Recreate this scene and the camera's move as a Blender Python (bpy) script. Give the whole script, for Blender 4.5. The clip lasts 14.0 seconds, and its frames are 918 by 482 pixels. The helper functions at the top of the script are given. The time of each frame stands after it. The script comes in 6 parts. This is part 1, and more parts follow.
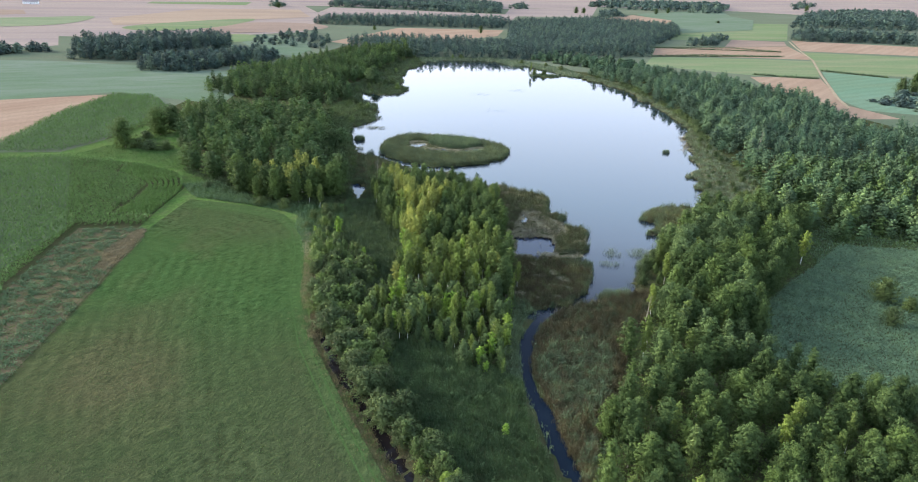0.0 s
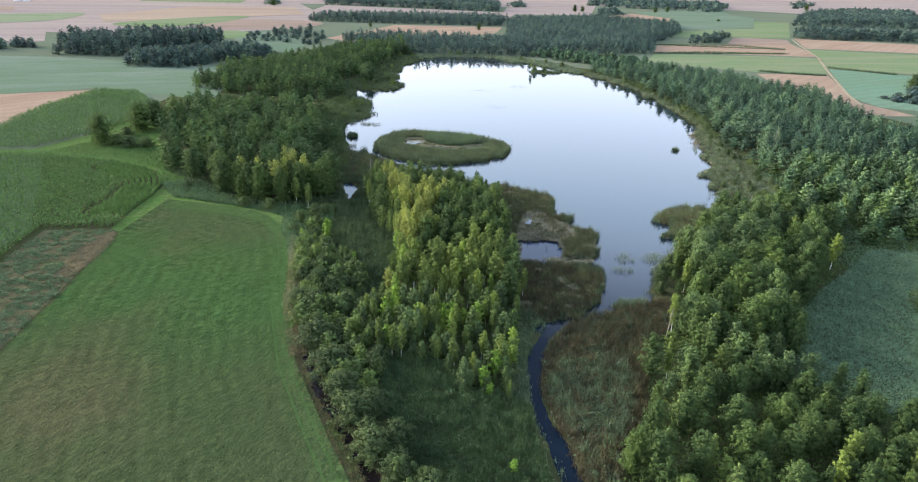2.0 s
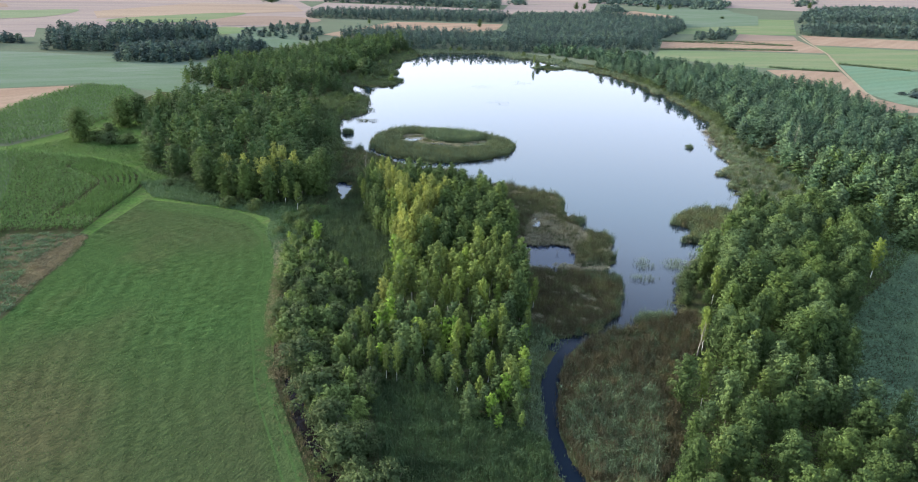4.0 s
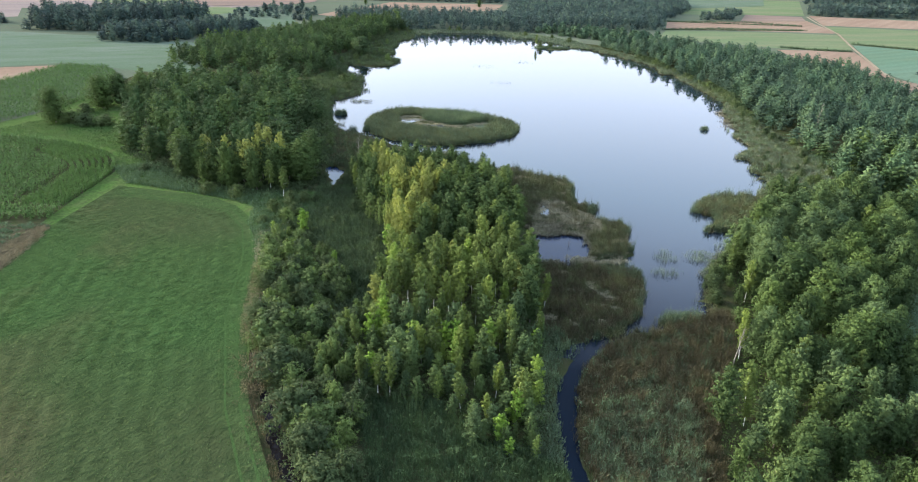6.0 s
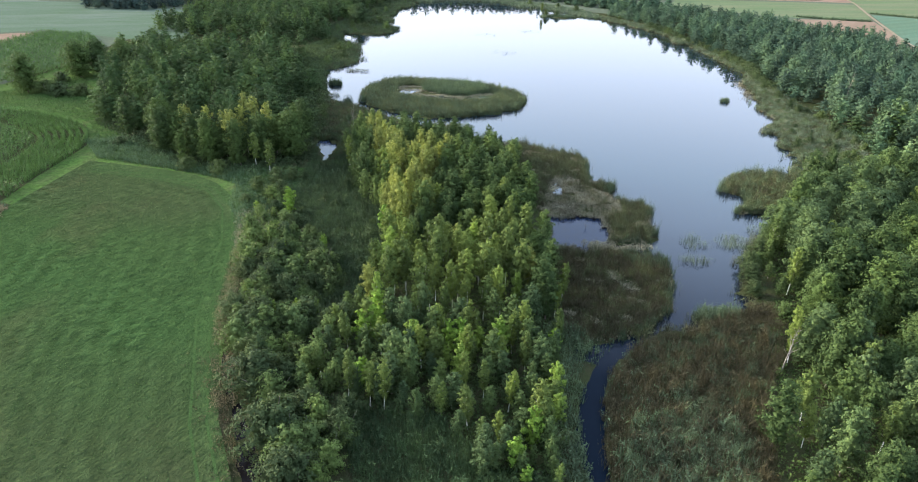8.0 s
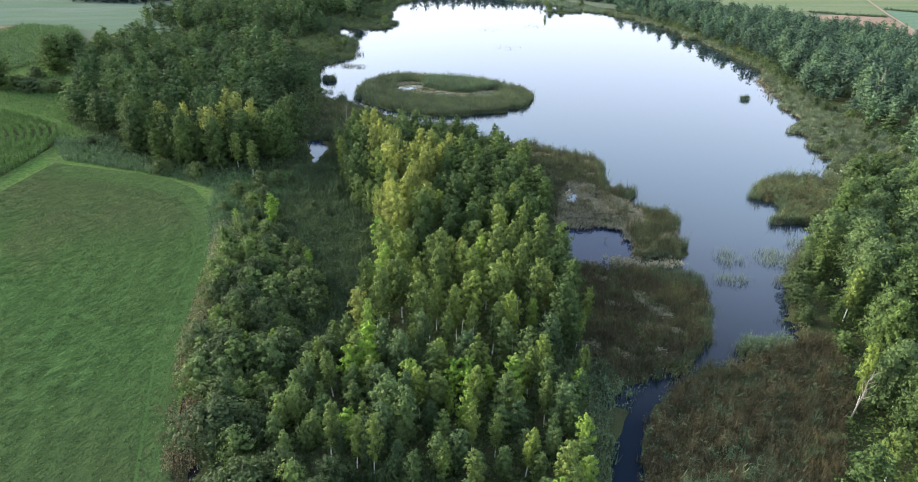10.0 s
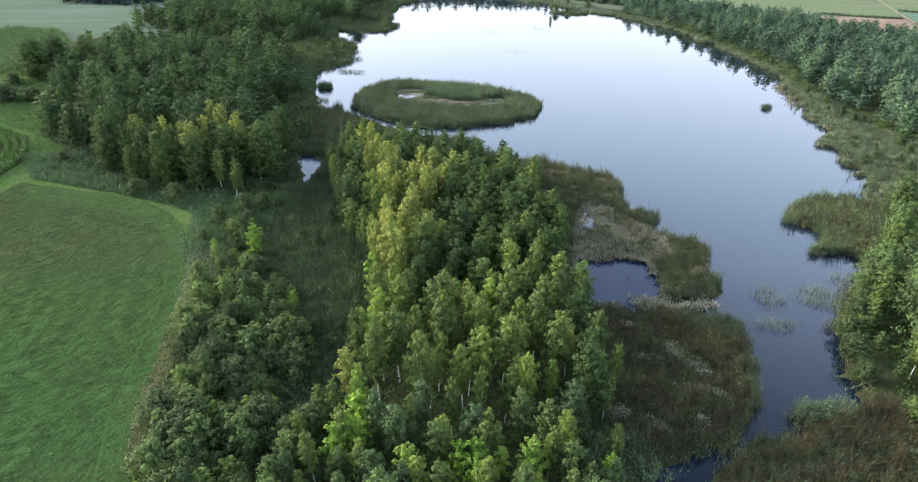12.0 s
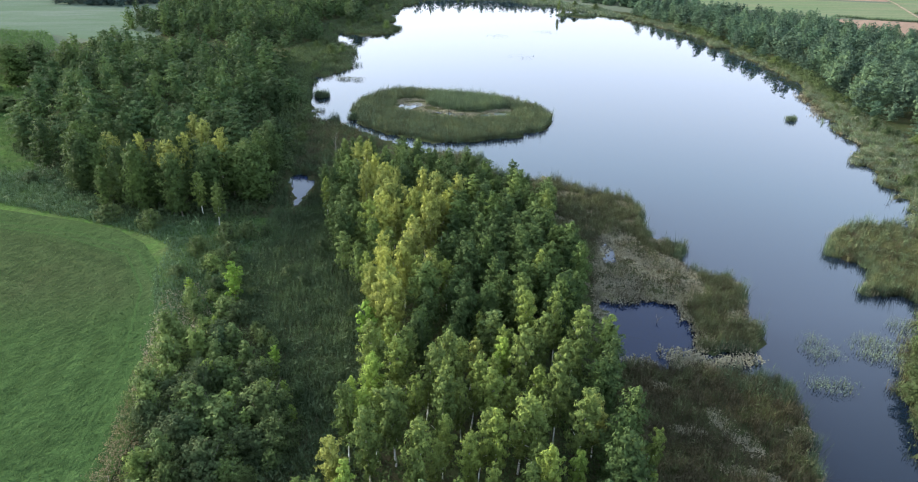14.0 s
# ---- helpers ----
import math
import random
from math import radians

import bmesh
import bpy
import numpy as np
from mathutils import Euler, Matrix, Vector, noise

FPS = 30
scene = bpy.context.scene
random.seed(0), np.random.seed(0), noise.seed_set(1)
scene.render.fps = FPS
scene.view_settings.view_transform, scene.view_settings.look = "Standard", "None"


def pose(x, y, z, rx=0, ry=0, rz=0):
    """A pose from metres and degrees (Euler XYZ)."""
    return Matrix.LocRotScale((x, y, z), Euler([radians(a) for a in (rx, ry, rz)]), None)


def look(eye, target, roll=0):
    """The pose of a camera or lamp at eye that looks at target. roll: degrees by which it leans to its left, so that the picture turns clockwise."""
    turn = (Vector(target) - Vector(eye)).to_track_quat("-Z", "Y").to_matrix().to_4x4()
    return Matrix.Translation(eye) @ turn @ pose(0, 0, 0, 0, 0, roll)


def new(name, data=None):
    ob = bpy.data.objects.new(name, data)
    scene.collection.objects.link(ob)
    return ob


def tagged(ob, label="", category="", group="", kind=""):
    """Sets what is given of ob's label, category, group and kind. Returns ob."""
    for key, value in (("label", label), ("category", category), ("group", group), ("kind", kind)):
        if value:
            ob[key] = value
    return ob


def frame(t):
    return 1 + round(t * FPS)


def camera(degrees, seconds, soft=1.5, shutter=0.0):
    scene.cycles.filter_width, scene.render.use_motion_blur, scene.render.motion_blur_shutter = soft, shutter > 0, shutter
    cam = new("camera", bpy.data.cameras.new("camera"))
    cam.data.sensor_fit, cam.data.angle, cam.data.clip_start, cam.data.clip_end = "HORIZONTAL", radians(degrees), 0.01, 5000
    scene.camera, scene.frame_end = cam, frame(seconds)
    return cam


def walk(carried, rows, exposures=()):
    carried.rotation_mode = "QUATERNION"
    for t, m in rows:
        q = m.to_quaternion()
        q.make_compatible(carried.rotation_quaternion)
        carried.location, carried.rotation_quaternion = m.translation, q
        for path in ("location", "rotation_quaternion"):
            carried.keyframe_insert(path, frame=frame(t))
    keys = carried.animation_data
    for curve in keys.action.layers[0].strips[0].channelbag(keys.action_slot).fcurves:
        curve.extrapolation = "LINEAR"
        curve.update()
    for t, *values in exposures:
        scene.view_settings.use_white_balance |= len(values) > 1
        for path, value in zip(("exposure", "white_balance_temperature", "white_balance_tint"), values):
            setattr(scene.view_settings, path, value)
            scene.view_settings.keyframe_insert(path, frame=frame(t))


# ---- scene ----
cam = camera(72.1, 14.0, soft=1.0)
PATH = [
    (0.0, (1.938, -3.185, 70.561), (1.951, -1.345, 69.777), 1.5),
    (0.5, (1.76, -0.018, 69.515), (1.776, 1.822, 68.731), 1.5),
    (1.0, (1.657, 3.48, 68.236), (1.675, 5.319, 67.452), 1.6),
    (1.5, (1.604, 6.829, 67.039), (1.624, 8.669, 66.255), 1.5),
    (2.0, (1.504, 10.379, 65.736), (1.526, 12.219, 64.953), 1.6),
    (2.5, (1.456, 13.738, 64.506), (1.478, 15.579, 63.724), 1.5),
    (3.0, (1.268, 17.256, 63.391), (1.291, 19.096, 62.608), 1.6),
    (4.6, (0.95, 28.1, 59.75), (0.972, 29.939, 58.965), 1.6),
    (5.5, (0.781, 34.157, 57.641), (0.806, 35.987, 56.835), 1.6),
    (6.0, (0.603, 37.66, 56.486), (0.63, 39.481, 55.66), 1.6),
    (6.5, (0.536, 40.894, 55.368), (0.563, 42.707, 54.524), 1.6),
    (7.0, (0.411, 44.32, 54.275), (0.438, 46.124, 53.411), 1.7),
    (7.5, (0.19, 47.457, 53.225), (0.219, 49.252, 52.343), 1.7),
    (8.3, (-0.1, 52.75, 51.3), (-0.073, 54.536, 50.4), 1.75),
    (10.0, (-0.55, 64.178, 48.299), (-0.522, 65.963, 47.398), 1.8),
    (10.5, (-0.652, 67.392, 47.963), (-0.624, 69.177, 47.062), 1.8),
    (11.0, (-0.863, 70.705, 47.803), (-0.836, 72.49, 46.902), 1.8),
    (11.5, (-0.967, 73.833, 47.723), (-0.942, 75.619, 46.822), 1.8),
    (12.0, (-1.044, 77.11, 47.688), (-1.021, 78.895, 46.787), 1.8),
    (12.5, (-1.085, 80.19, 47.623), (-1.065, 81.975, 46.721), 1.8),
    (13.0, (-1.218, 83.45, 47.606), (-1.2, 85.235, 46.704), 1.8),
    (13.5, (-1.424, 86.512, 47.6), (-1.406, 88.297, 46.697), 1.9),
    (14.0, (-1.644, 89.814, 47.582), (-1.628, 91.598, 46.68), 1.9),
]
walk(cam, [(t, look(eye, target, roll)) for t, eye, target, roll in PATH])
# ---- light ----
world = bpy.data.worlds.new("world")
scene.world = world
world.use_nodes = True
wn = world.node_tree.nodes
sky = wn.new("ShaderNodeTexSky")
sky.sky_type = "NISHITA"
sky.sun_disc = False
SUN_EL, SUN_AZ = 16.0, 290.0   # height and compass bearing of the sun, degrees (0 is +y, clockwise)
sky.sun_elevation, sky.sun_rotation = radians(SUN_EL), radians(SUN_AZ)
sky.air_density, sky.dust_density, sky.ozone_density = 1.0, 2.0, 2.0
wn["Background"].inputs["Strength"].default_value = 0.07
veil = wn.new("ShaderNodeMix")   # thin high cloud over the whole sky
veil.data_type, veil.blend_type = "RGBA", "ADD"
veil.inputs[0].default_value = 1.0
veil.inputs[7].default_value = (3.2, 3.68, 5.1, 1)
world.node_tree.links.new(sky.outputs["Color"], veil.inputs[6])
world_dir = wn.new("ShaderNodeTexCoord")
world_up = wn.new("ShaderNodeSeparateXYZ")
world.node_tree.links.new(world_dir.outputs["Generated"], world_up.inputs[0])
mist = wn.new("ShaderNodeValToRGB")   # evening mist all round the horizon, thinning upwards
for e, (p, c) in zip((mist.color_ramp.elements[0], mist.color_ramp.elements.new(0.16), mist.color_ramp.elements.new(0.25), mist.color_ramp.elements.new(0.33), mist.color_ramp.elements[-1]),
                     ((0.03, (0.76, 0.68, 0.63)), (0.16, (0.93, 0.845, 0.795)), (0.25, (0.97, 0.93, 0.855)), (0.33, (0.96, 1.0, 0.925)), (0.5, (0.98, 1, 0.98)))):
    e.position, e.color = p, (*c, 1)
world.node_tree.links.new(world_up.outputs["Z"], mist.inputs["Fac"])
veiled = wn.new("ShaderNodeMix")
veiled.data_type, veiled.blend_type = "RGBA", "MULTIPLY"
veiled.inputs[0].default_value = 1.0
world.node_tree.links.new(veil.outputs[2], veiled.inputs[6])
world.node_tree.links.new(mist.outputs["Color"], veiled.inputs[7])
world.node_tree.links.new(veiled.outputs[2], wn["Background"].inputs["Color"])
sun_data = bpy.data.lights.new("sun", "SUN")
sun_data.energy, sun_data.angle, sun_data.color = 3.0, radians(24), (1.0, 0.95, 0.87)
sun = new("sun", sun_data)
sd = Vector((math.sin(radians(SUN_AZ)) * math.cos(radians(SUN_EL)), math.cos(radians(SUN_AZ)) * math.cos(radians(SUN_EL)), math.sin(radians(SUN_EL))))
sun.matrix_world = look(sd * 300, (0, 0, 0))
scene.view_settings.exposure = 2.6


# ---- materials ----
def nodes_of(name):
    m = bpy.data.materials.new(name)
    m.use_nodes = True
    nt = m.node_tree
    return m, nt.nodes, nt.links, nt.nodes["Principled BSDF"]


def ramp(nd, lk, fac, stops):
    r = nd.new("ShaderNodeValToRGB")
    els = r.color_ramp.elements
    while len(els) < len(stops):
        els.new(0.5)
    for e, (p, c) in zip(els, stops):
        e.position, e.color = p, (*c, 1)
    lk.new(fac, r.inputs["Fac"])
    return r.outputs["Color"]


def noise_at(nd, lk, vec, scale, detail=4.0, rough=0.6):
    n = nd.new("ShaderNodeTexNoise")
    n.inputs["Scale"].default_value, n.inputs["Detail"].default_value, n.inputs["Roughness"].default_value = scale, detail, rough
    if vec:
        lk.new(vec, n.inputs["Vector"])
    return n.outputs["Fac"]


def mixed(nd, lk, fac, a, b, mode="MIX"):
    m = nd.new("ShaderNodeMix")
    m.data_type, m.blend_type = "RGBA", mode
    for value, key in ((fac, 0), (a, 6), (b, 7)):
        if hasattr(value, "links"):
            lk.new(value, m.inputs[key])
        elif key == 0:
            m.inputs[0].default_value = value
        else:
            m.inputs[key].default_value = (*value, 1)
    return m.outputs[2]


def mathed(nd, lk, op, a, b):
    m = nd.new("ShaderNodeMath")
    m.operation = op
    for i, v in enumerate((a, b)):
        if hasattr(v, "links"):
            lk.new(v, m.inputs[i])
        else:
            m.inputs[i].default_value = v
    return m.outputs[0]


def turned(nd, lk, angle, stretch):
    """World position, turned about z and stretched along the new y."""
    g = nd.new("ShaderNodeNewGeometry")
    tn = nd.new("ShaderNodeMapping")
    tn.inputs["Rotation"].default_value[2] = radians(angle)
    lk.new(g.outputs["Position"], tn.inputs["Vector"])
    mp = nd.new("ShaderNodeMapping")
    mp.inputs["Scale"].default_value = stretch
    lk.new(tn.outputs["Vector"], mp.inputs["Vector"])
    return mp.outputs["Vector"]


def land_material(name, a, b, c, patch=0.03, grain=1.5, angle=0.0, streak=(1, 1, 1), bump=0.3, fine=6.0, rows=0.0, row_depth=0.4, grit=0.34):
    """Ground cover: two colours in broad patches, a third in finer ones, grain, and rows where rows > 0 (metres)."""
    m, nd, lk, bs = nodes_of(name)
    v = turned(nd, lk, angle, streak)
    g = nd.new("ShaderNodeNewGeometry").outputs["Position"]
    big = noise_at(nd, lk, v, patch, 5, 0.6)
    col = ramp(nd, lk, big, [(0.36, a), (0.64, b)])
    mid = noise_at(nd, lk, v, grain, 5, 0.65)
    midr = ramp(nd, lk, mid, [(0.42, (0, 0, 0)), (0.72, (1, 1, 1))])
    col = mixed(nd, lk, midr, col, c)
    small = noise_at(nd, lk, g, fine, 3, 0.7)
    dark = ramp(nd, lk, small, [(0.3, (1 - grit,) * 3), (0.7, (1 + 0.85 * grit,) * 3)])
    col = mixed(nd, lk, 1.0, col, dark, "MULTIPLY")
    height = mathed(nd, lk, "ADD", small, mathed(nd, lk, "MULTIPLY", mid, 2.0))
    if rows:
        w = nd.new("ShaderNodeTexWave")
        w.inputs["Scale"].default_value, w.inputs["Distortion"].default_value = 0.314 / rows, 5.0
        w.inputs["Detail Scale"].default_value = 0.3
        lk.new(v, w.inputs["Vector"])
        shade = ramp(nd, lk, w.outputs["Fac"], [(0.2, (1 - row_depth,) * 3), (0.8, (1 + 0.4 * row_depth,) * 3)])
        col = mixed(nd, lk, 1.0, col, shade, "MULTIPLY")
    bp = nd.new("ShaderNodeBump")
    bp.inputs["Strength"].default_value, bp.inputs["Distance"].default_value = bump, 0.25
    lk.new(height, bp.inputs["Height"])
    lk.new(bp.outputs["Normal"], bs.inputs["Normal"])
    lk.new(col, bs.inputs["Base Color"])
    bs.inputs["Roughness"].default_value = 1.0
    bs.inputs["Specular IOR Level"].default_value = 0.0
    return m


def leaf_material(name, dark, light, accent, spread=0.5, through_light=0.18, blotch=1.0):
    """Foliage: each leaf clump its own tone, each plant its own hue."""
    m, nd, lk, bs = nodes_of(name)
    isl = nd.new("ShaderNodeNewGeometry").outputs["Random Per Island"]
    rnd = nd.new("ShaderNodeObjectInfo").outputs["Random"]
    low = tuple(0.5 * a + 0.5 * b for a, b in zip(dark, light))
    high = tuple(0.35 * a + 0.65 * b for a, b in zip(accent, light))
    base = ramp(nd, lk, isl, [(0.0, low), (0.5, light), (1.0, tuple(0.5 * a + 0.5 * b for a, b in zip(high, light)))])
    tone = ramp(nd, lk, rnd, [(0.0, (1 - spread * 0.6, 1 - spread * 0.5, 1 - spread * 0.45)), (0.5, (1, 1, 1)), (1.0, (1 + spread * 0.5, 1 + spread * 0.48, 1.0))])
    col = mixed(nd, lk, 1.0, base, tone, "MULTIPLY")
    spot = noise_at(nd, lk, nd.new("ShaderNodeNewGeometry").outputs["Position"], 0.22, 3, 0.6)
    col = mixed(nd, lk, 1.0, col, ramp(nd, lk, spot, [(0.32, (1 - 0.15 * blotch, 1 - 0.15 * blotch, 1 - 0.14 * blotch)), (0.5, (1, 1, 1)), (0.68, (1 + 0.15 * blotch, 1 + 0.13 * blotch, 1 + 0.05 * blotch))]), "MULTIPLY")
    fleck = noise_at(nd, lk, nd.new("ShaderNodeNewGeometry").outputs["Position"], 1.1, 2, 0.6)
    col = mixed(nd, lk, 1.0, col, ramp(nd, lk, fleck, [(0.34, (0.86, 0.87, 0.87)), (0.66, (1.14, 1.13, 1.12))]), "MULTIPLY")
    lk.new(col, bs.inputs["Base Color"])
    bs.inputs["Roughness"].default_value = 0.8
    bs.inputs["Specular IOR Level"].default_value = 0.06
    tr = nd.new("ShaderNodeBsdfTranslucent")
    lk.new(col, tr.inputs["Color"])
    mx = nd.new("ShaderNodeMixShader")
    mx.inputs["Fac"].default_value = through_light
    lk.new(bs.outputs[0], mx.inputs[1])
    lk.new(tr.outputs[0], mx.inputs[2])
    lk.new(mx.outputs[0], nd["Material Output"].inputs["Surface"])
    return m


def bark_material(name, pale, dark, scale):
    m, nd, lk, bs = nodes_of(name)
    tc = nd.new("ShaderNodeTexCoord").outputs["Object"]
    mp = nd.new("ShaderNodeMapping")
    mp.inputs["Scale"].default_value = (1, 1, 3)
    lk.new(tc, mp.inputs["Vector"])
    n = noise_at(nd, lk, mp.outputs["Vector"], scale, 6, 0.7)
    lk.new(ramp(nd, lk, n, [(0.4, dark), (0.55, pale)]), bs.inputs["Base Color"])
    bs.inputs["Roughness"].default_value = 0.85
    return m


def water_material(name, tint, gloss):
    m, nd, lk, bs = nodes_of(name)
    v = turned(nd, lk, 20, (1, 0.5, 1))
    n = noise_at(nd, lk, v, 0.9, 3, 0.5)
    big = noise_at(nd, lk, v, 0.05, 3, 0.5)
    bp = nd.new("ShaderNodeBump")
    bp.inputs["Strength"].default_value, bp.inputs["Distance"].default_value = 0.012, 0.1
    lk.new(mathed(nd, lk, "MULTIPLY", n, big), bp.inputs["Height"])
    lk.new(bp.outputs["Normal"], bs.inputs["Normal"])
    bs.inputs["Base Color"].default_value = (*tint, 1)
    bs.inputs["Specular IOR Level"].default_value = gloss
    if gloss == 0.5:   # specular level rises northwards, from the stream to the open lake
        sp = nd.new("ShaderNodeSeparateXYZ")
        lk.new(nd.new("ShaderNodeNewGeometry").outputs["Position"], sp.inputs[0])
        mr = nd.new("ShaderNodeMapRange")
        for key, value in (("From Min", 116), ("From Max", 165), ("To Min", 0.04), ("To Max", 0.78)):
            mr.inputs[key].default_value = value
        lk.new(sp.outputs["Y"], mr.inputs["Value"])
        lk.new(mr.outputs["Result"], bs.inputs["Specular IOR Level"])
    bs.inputs["Roughness"].default_value = 0.03
    bs.inputs["IOR"].default_value = 1.333
    return m


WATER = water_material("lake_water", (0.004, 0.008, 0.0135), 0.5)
DITCH_WATER = water_material("ditch_water", (0.006, 0.005, 0.005), 0.1)
# bluer, less glossy water for the pond and the reed pool
DULL_WATER = water_material("dull_pool_water", (0.003, 0.008, 0.022), 0.28)
SOIL = land_material("marsh_ground", (0.02358, 0.0315, 0.01188), (0.03344, 0.03942, 0.01654), (0.03942, 0.03344, 0.01971), 0.05, 0.5)
def meadow_material():
    """Mown grass: fresh green with soft brown dry patches, ruffled tufts, and swaths that follow the edge of the field."""
    m, nd, lk, bs = nodes_of("mown_grass")
    g = nd.new("ShaderNodeNewGeometry").outputs["Position"]
    rim = nd.new("ShaderNodeAttribute")
    rim.attribute_name = "from_edge"
    rim = rim.outputs["Fac"]
    sp = nd.new("ShaderNodeSeparateXYZ")
    lk.new(g, sp.inputs[0])
    stir = mathed(nd, lk, "MULTIPLY", noise_at(nd, lk, turned(nd, lk, -35, (1, 0.6, 1)), 0.03, 4, 0.55), 90.0)
    belt = mathed(nd, lk, "MULTIPLY", mathed(nd, lk, "ADD", sp.outputs["Y"], stir), 1 / 260)   # dull sward in the south, lush belt, drier head of the field
    fresh = ramp(nd, lk, belt, [(0.42, (0.02607, 0.03287, 0.0152)), (0.56, (0.02456, 0.0364, 0.0144)), (0.68, (0.02301, 0.04314, 0.01439)), (0.76, (0.02425, 0.04231, 0.01446)), (0.84, (0.02712, 0.03861, 0.01561))])
    dry = ramp(nd, lk, noise_at(nd, lk, turned(nd, lk, 10, (1, 0.7, 1)), 0.03, 3, 0.55), [(0.5, (0, 0, 0)), (0.68, (0.75, 0.75, 0.75))])
    col = mixed(nd, lk, dry, fresh, (0.04108, 0.03931, 0.01987))
    wander = mathed(nd, lk, "MULTIPLY", noise_at(nd, lk, g, 0.09, 2, 0.5), 3.2)
    across = mathed(nd, lk, "ADD", rim, wander)
    for width, depth in ((2.9, 0.13), (8.2, 0.045)):
        band = mathed(nd, lk, "SINE", mathed(nd, lk, "MULTIPLY", across, 6.2832 / width), 0.0)
        fade = ramp(nd, lk, noise_at(nd, lk, g, 0.06, 2, 0.5), [(0.36, (0.1, 0.1, 0.1)), (0.66, (1, 1, 1))])
        band = mathed(nd, lk, "MULTIPLY", mathed(nd, lk, "MULTIPLY", band, fade), depth)
        col = mixed(nd, lk, 1.0, col, mathed(nd, lk, "ADD", band, 1.0), "MULTIPLY")
    outer = nd.new("ShaderNodeMapRange")   # lusher growth on the unmown rim
    for key, value in (("From Min", 0.5), ("From Max", 7.0), ("To Min", 0.65), ("To Max", 0.0)):
        outer.inputs[key].default_value = value
    lk.new(across, outer.inputs["Value"])
    col = mixed(nd, lk, outer.outputs["Result"], col, (0.03075, 0.05651, 0.01859))
    ruffle = noise_at(nd, lk, turned(nd, lk, 38, (1.3, 0.75, 1)), 0.85, 5, 0.68)
    patchy = ramp(nd, lk, noise_at(nd, lk, g, 0.05, 2, 0.5), [(0.4, (0.35, 0.35, 0.35)), (0.65, (1, 1, 1))])
    col = mixed(nd, lk, patchy, col, mixed(nd, lk, 1.0, col, ramp(nd, lk, ruffle, [(0.36, (0.6, 0.63, 0.65)), (0.64, (1.36, 1.36, 1.3))]), "MULTIPLY"))
    small = noise_at(nd, lk, g, 3.2, 3, 0.7)
    col = mixed(nd, lk, 1.0, col, ramp(nd, lk, small, [(0.3, (0.84, 0.84, 0.84)), (0.7, (1.16, 1.16, 1.16))]), "MULTIPLY")
    bp = nd.new("ShaderNodeBump")
    bp.inputs["Strength"].default_value, bp.inputs["Distance"].default_value = 0.6, 0.3
    lk.new(mathed(nd, lk, "ADD", small, mathed(nd, lk, "MULTIPLY", ruffle, 2.5)), bp.inputs["Height"])
    lk.new(bp.outputs["Normal"], bs.inputs["Normal"])
    lk.new(col, bs.inputs["Base Color"])
    bs.inputs["Roughness"].default_value = 1.0
    bs.inputs["Specular IOR Level"].default_value = 0.0
    return m


MEADOW_GRASS = meadow_material()
WHEEL_GRASS = land_material("pressed_grass", (0.03022, 0.05557, 0.0181), (0.02775, 0.05019, 0.0163), (0.02416, 0.04525, 0.01451), 0.1, 0.5)
MEADOW_TUFT = leaf_material("mown_tufts", (0.03141, 0.05678, 0.01647), (0.03645, 0.0636, 0.01881), (0.04405, 0.06925, 0.02355), 0.1)
WEED_GREY = leaf_material("grey_green_weeds", (0.02762, 0.04625, 0.02209), (0.05642, 0.09141, 0.04402), (0.1148, 0.1642, 0.08123), 0.1)
LEAF_BRIGHT = leaf_material("bright_birch_leaves", (0.09729, 0.1157, 0.02612), (0.1634, 0.1814, 0.04548), (0.2091, 0.22, 0.07063), 0.35)
ROUGH_GRASS = land_material("rough_grass", (0.03406, 0.06829, 0.01646), (0.04541, 0.07322, 0.02059), (0.0499, 0.06354, 0.02482), 0.04, 0.3, 30, (1, 0.6, 1), 0.6, 1.5)
WEED_SOIL = land_material("weedy_fallow", (0.04831, 0.04567, 0.02473), (0.06019, 0.05113, 0.03124), (0.07656, 0.05632, 0.03291), 0.06, 0.5)
MARSH_PALE = land_material("pale_marsh_grass", (0.06074, 0.08309, 0.0556), (0.07991, 0.09691, 0.0736), (0.05274, 0.07847, 0.04416), 0.02, 0.1, 70, (1, 0.25, 1), 0.4, 1.2, grit=0.12)
PASTURE = land_material("dull_pasture", (0.05271, 0.06882, 0.04356), (0.07222, 0.08258, 0.05786), (0.0625, 0.06882, 0.04631), 0.01, 0.08, 70, (1, 0.3, 1), 0.3, 0.8, grit=0.12)
# a little blue for distance haze is mixed into straw and pale stubble
STUBBLE = land_material("hazed_straw_stubble", (0.151, 0.1079, 0.07768), (0.131, 0.09086, 0.0646), (0.1657, 0.1229, 0.08828), 0.012, 0.05, 40, (1, 0.15, 1), 0.2, 0.8, grit=0.12, rows=9, row_depth=0.05)
STUBBLE_PINK = land_material("hazed_pale_stubble", (0.1455, 0.1177, 0.1031), (0.1154, 0.09391, 0.08895), (0.1645, 0.1336, 0.1093), 0.006, 0.03, 75, (1, 0.12, 1), 0.2, 0.4, grit=0.12, rows=14, row_depth=0.05)
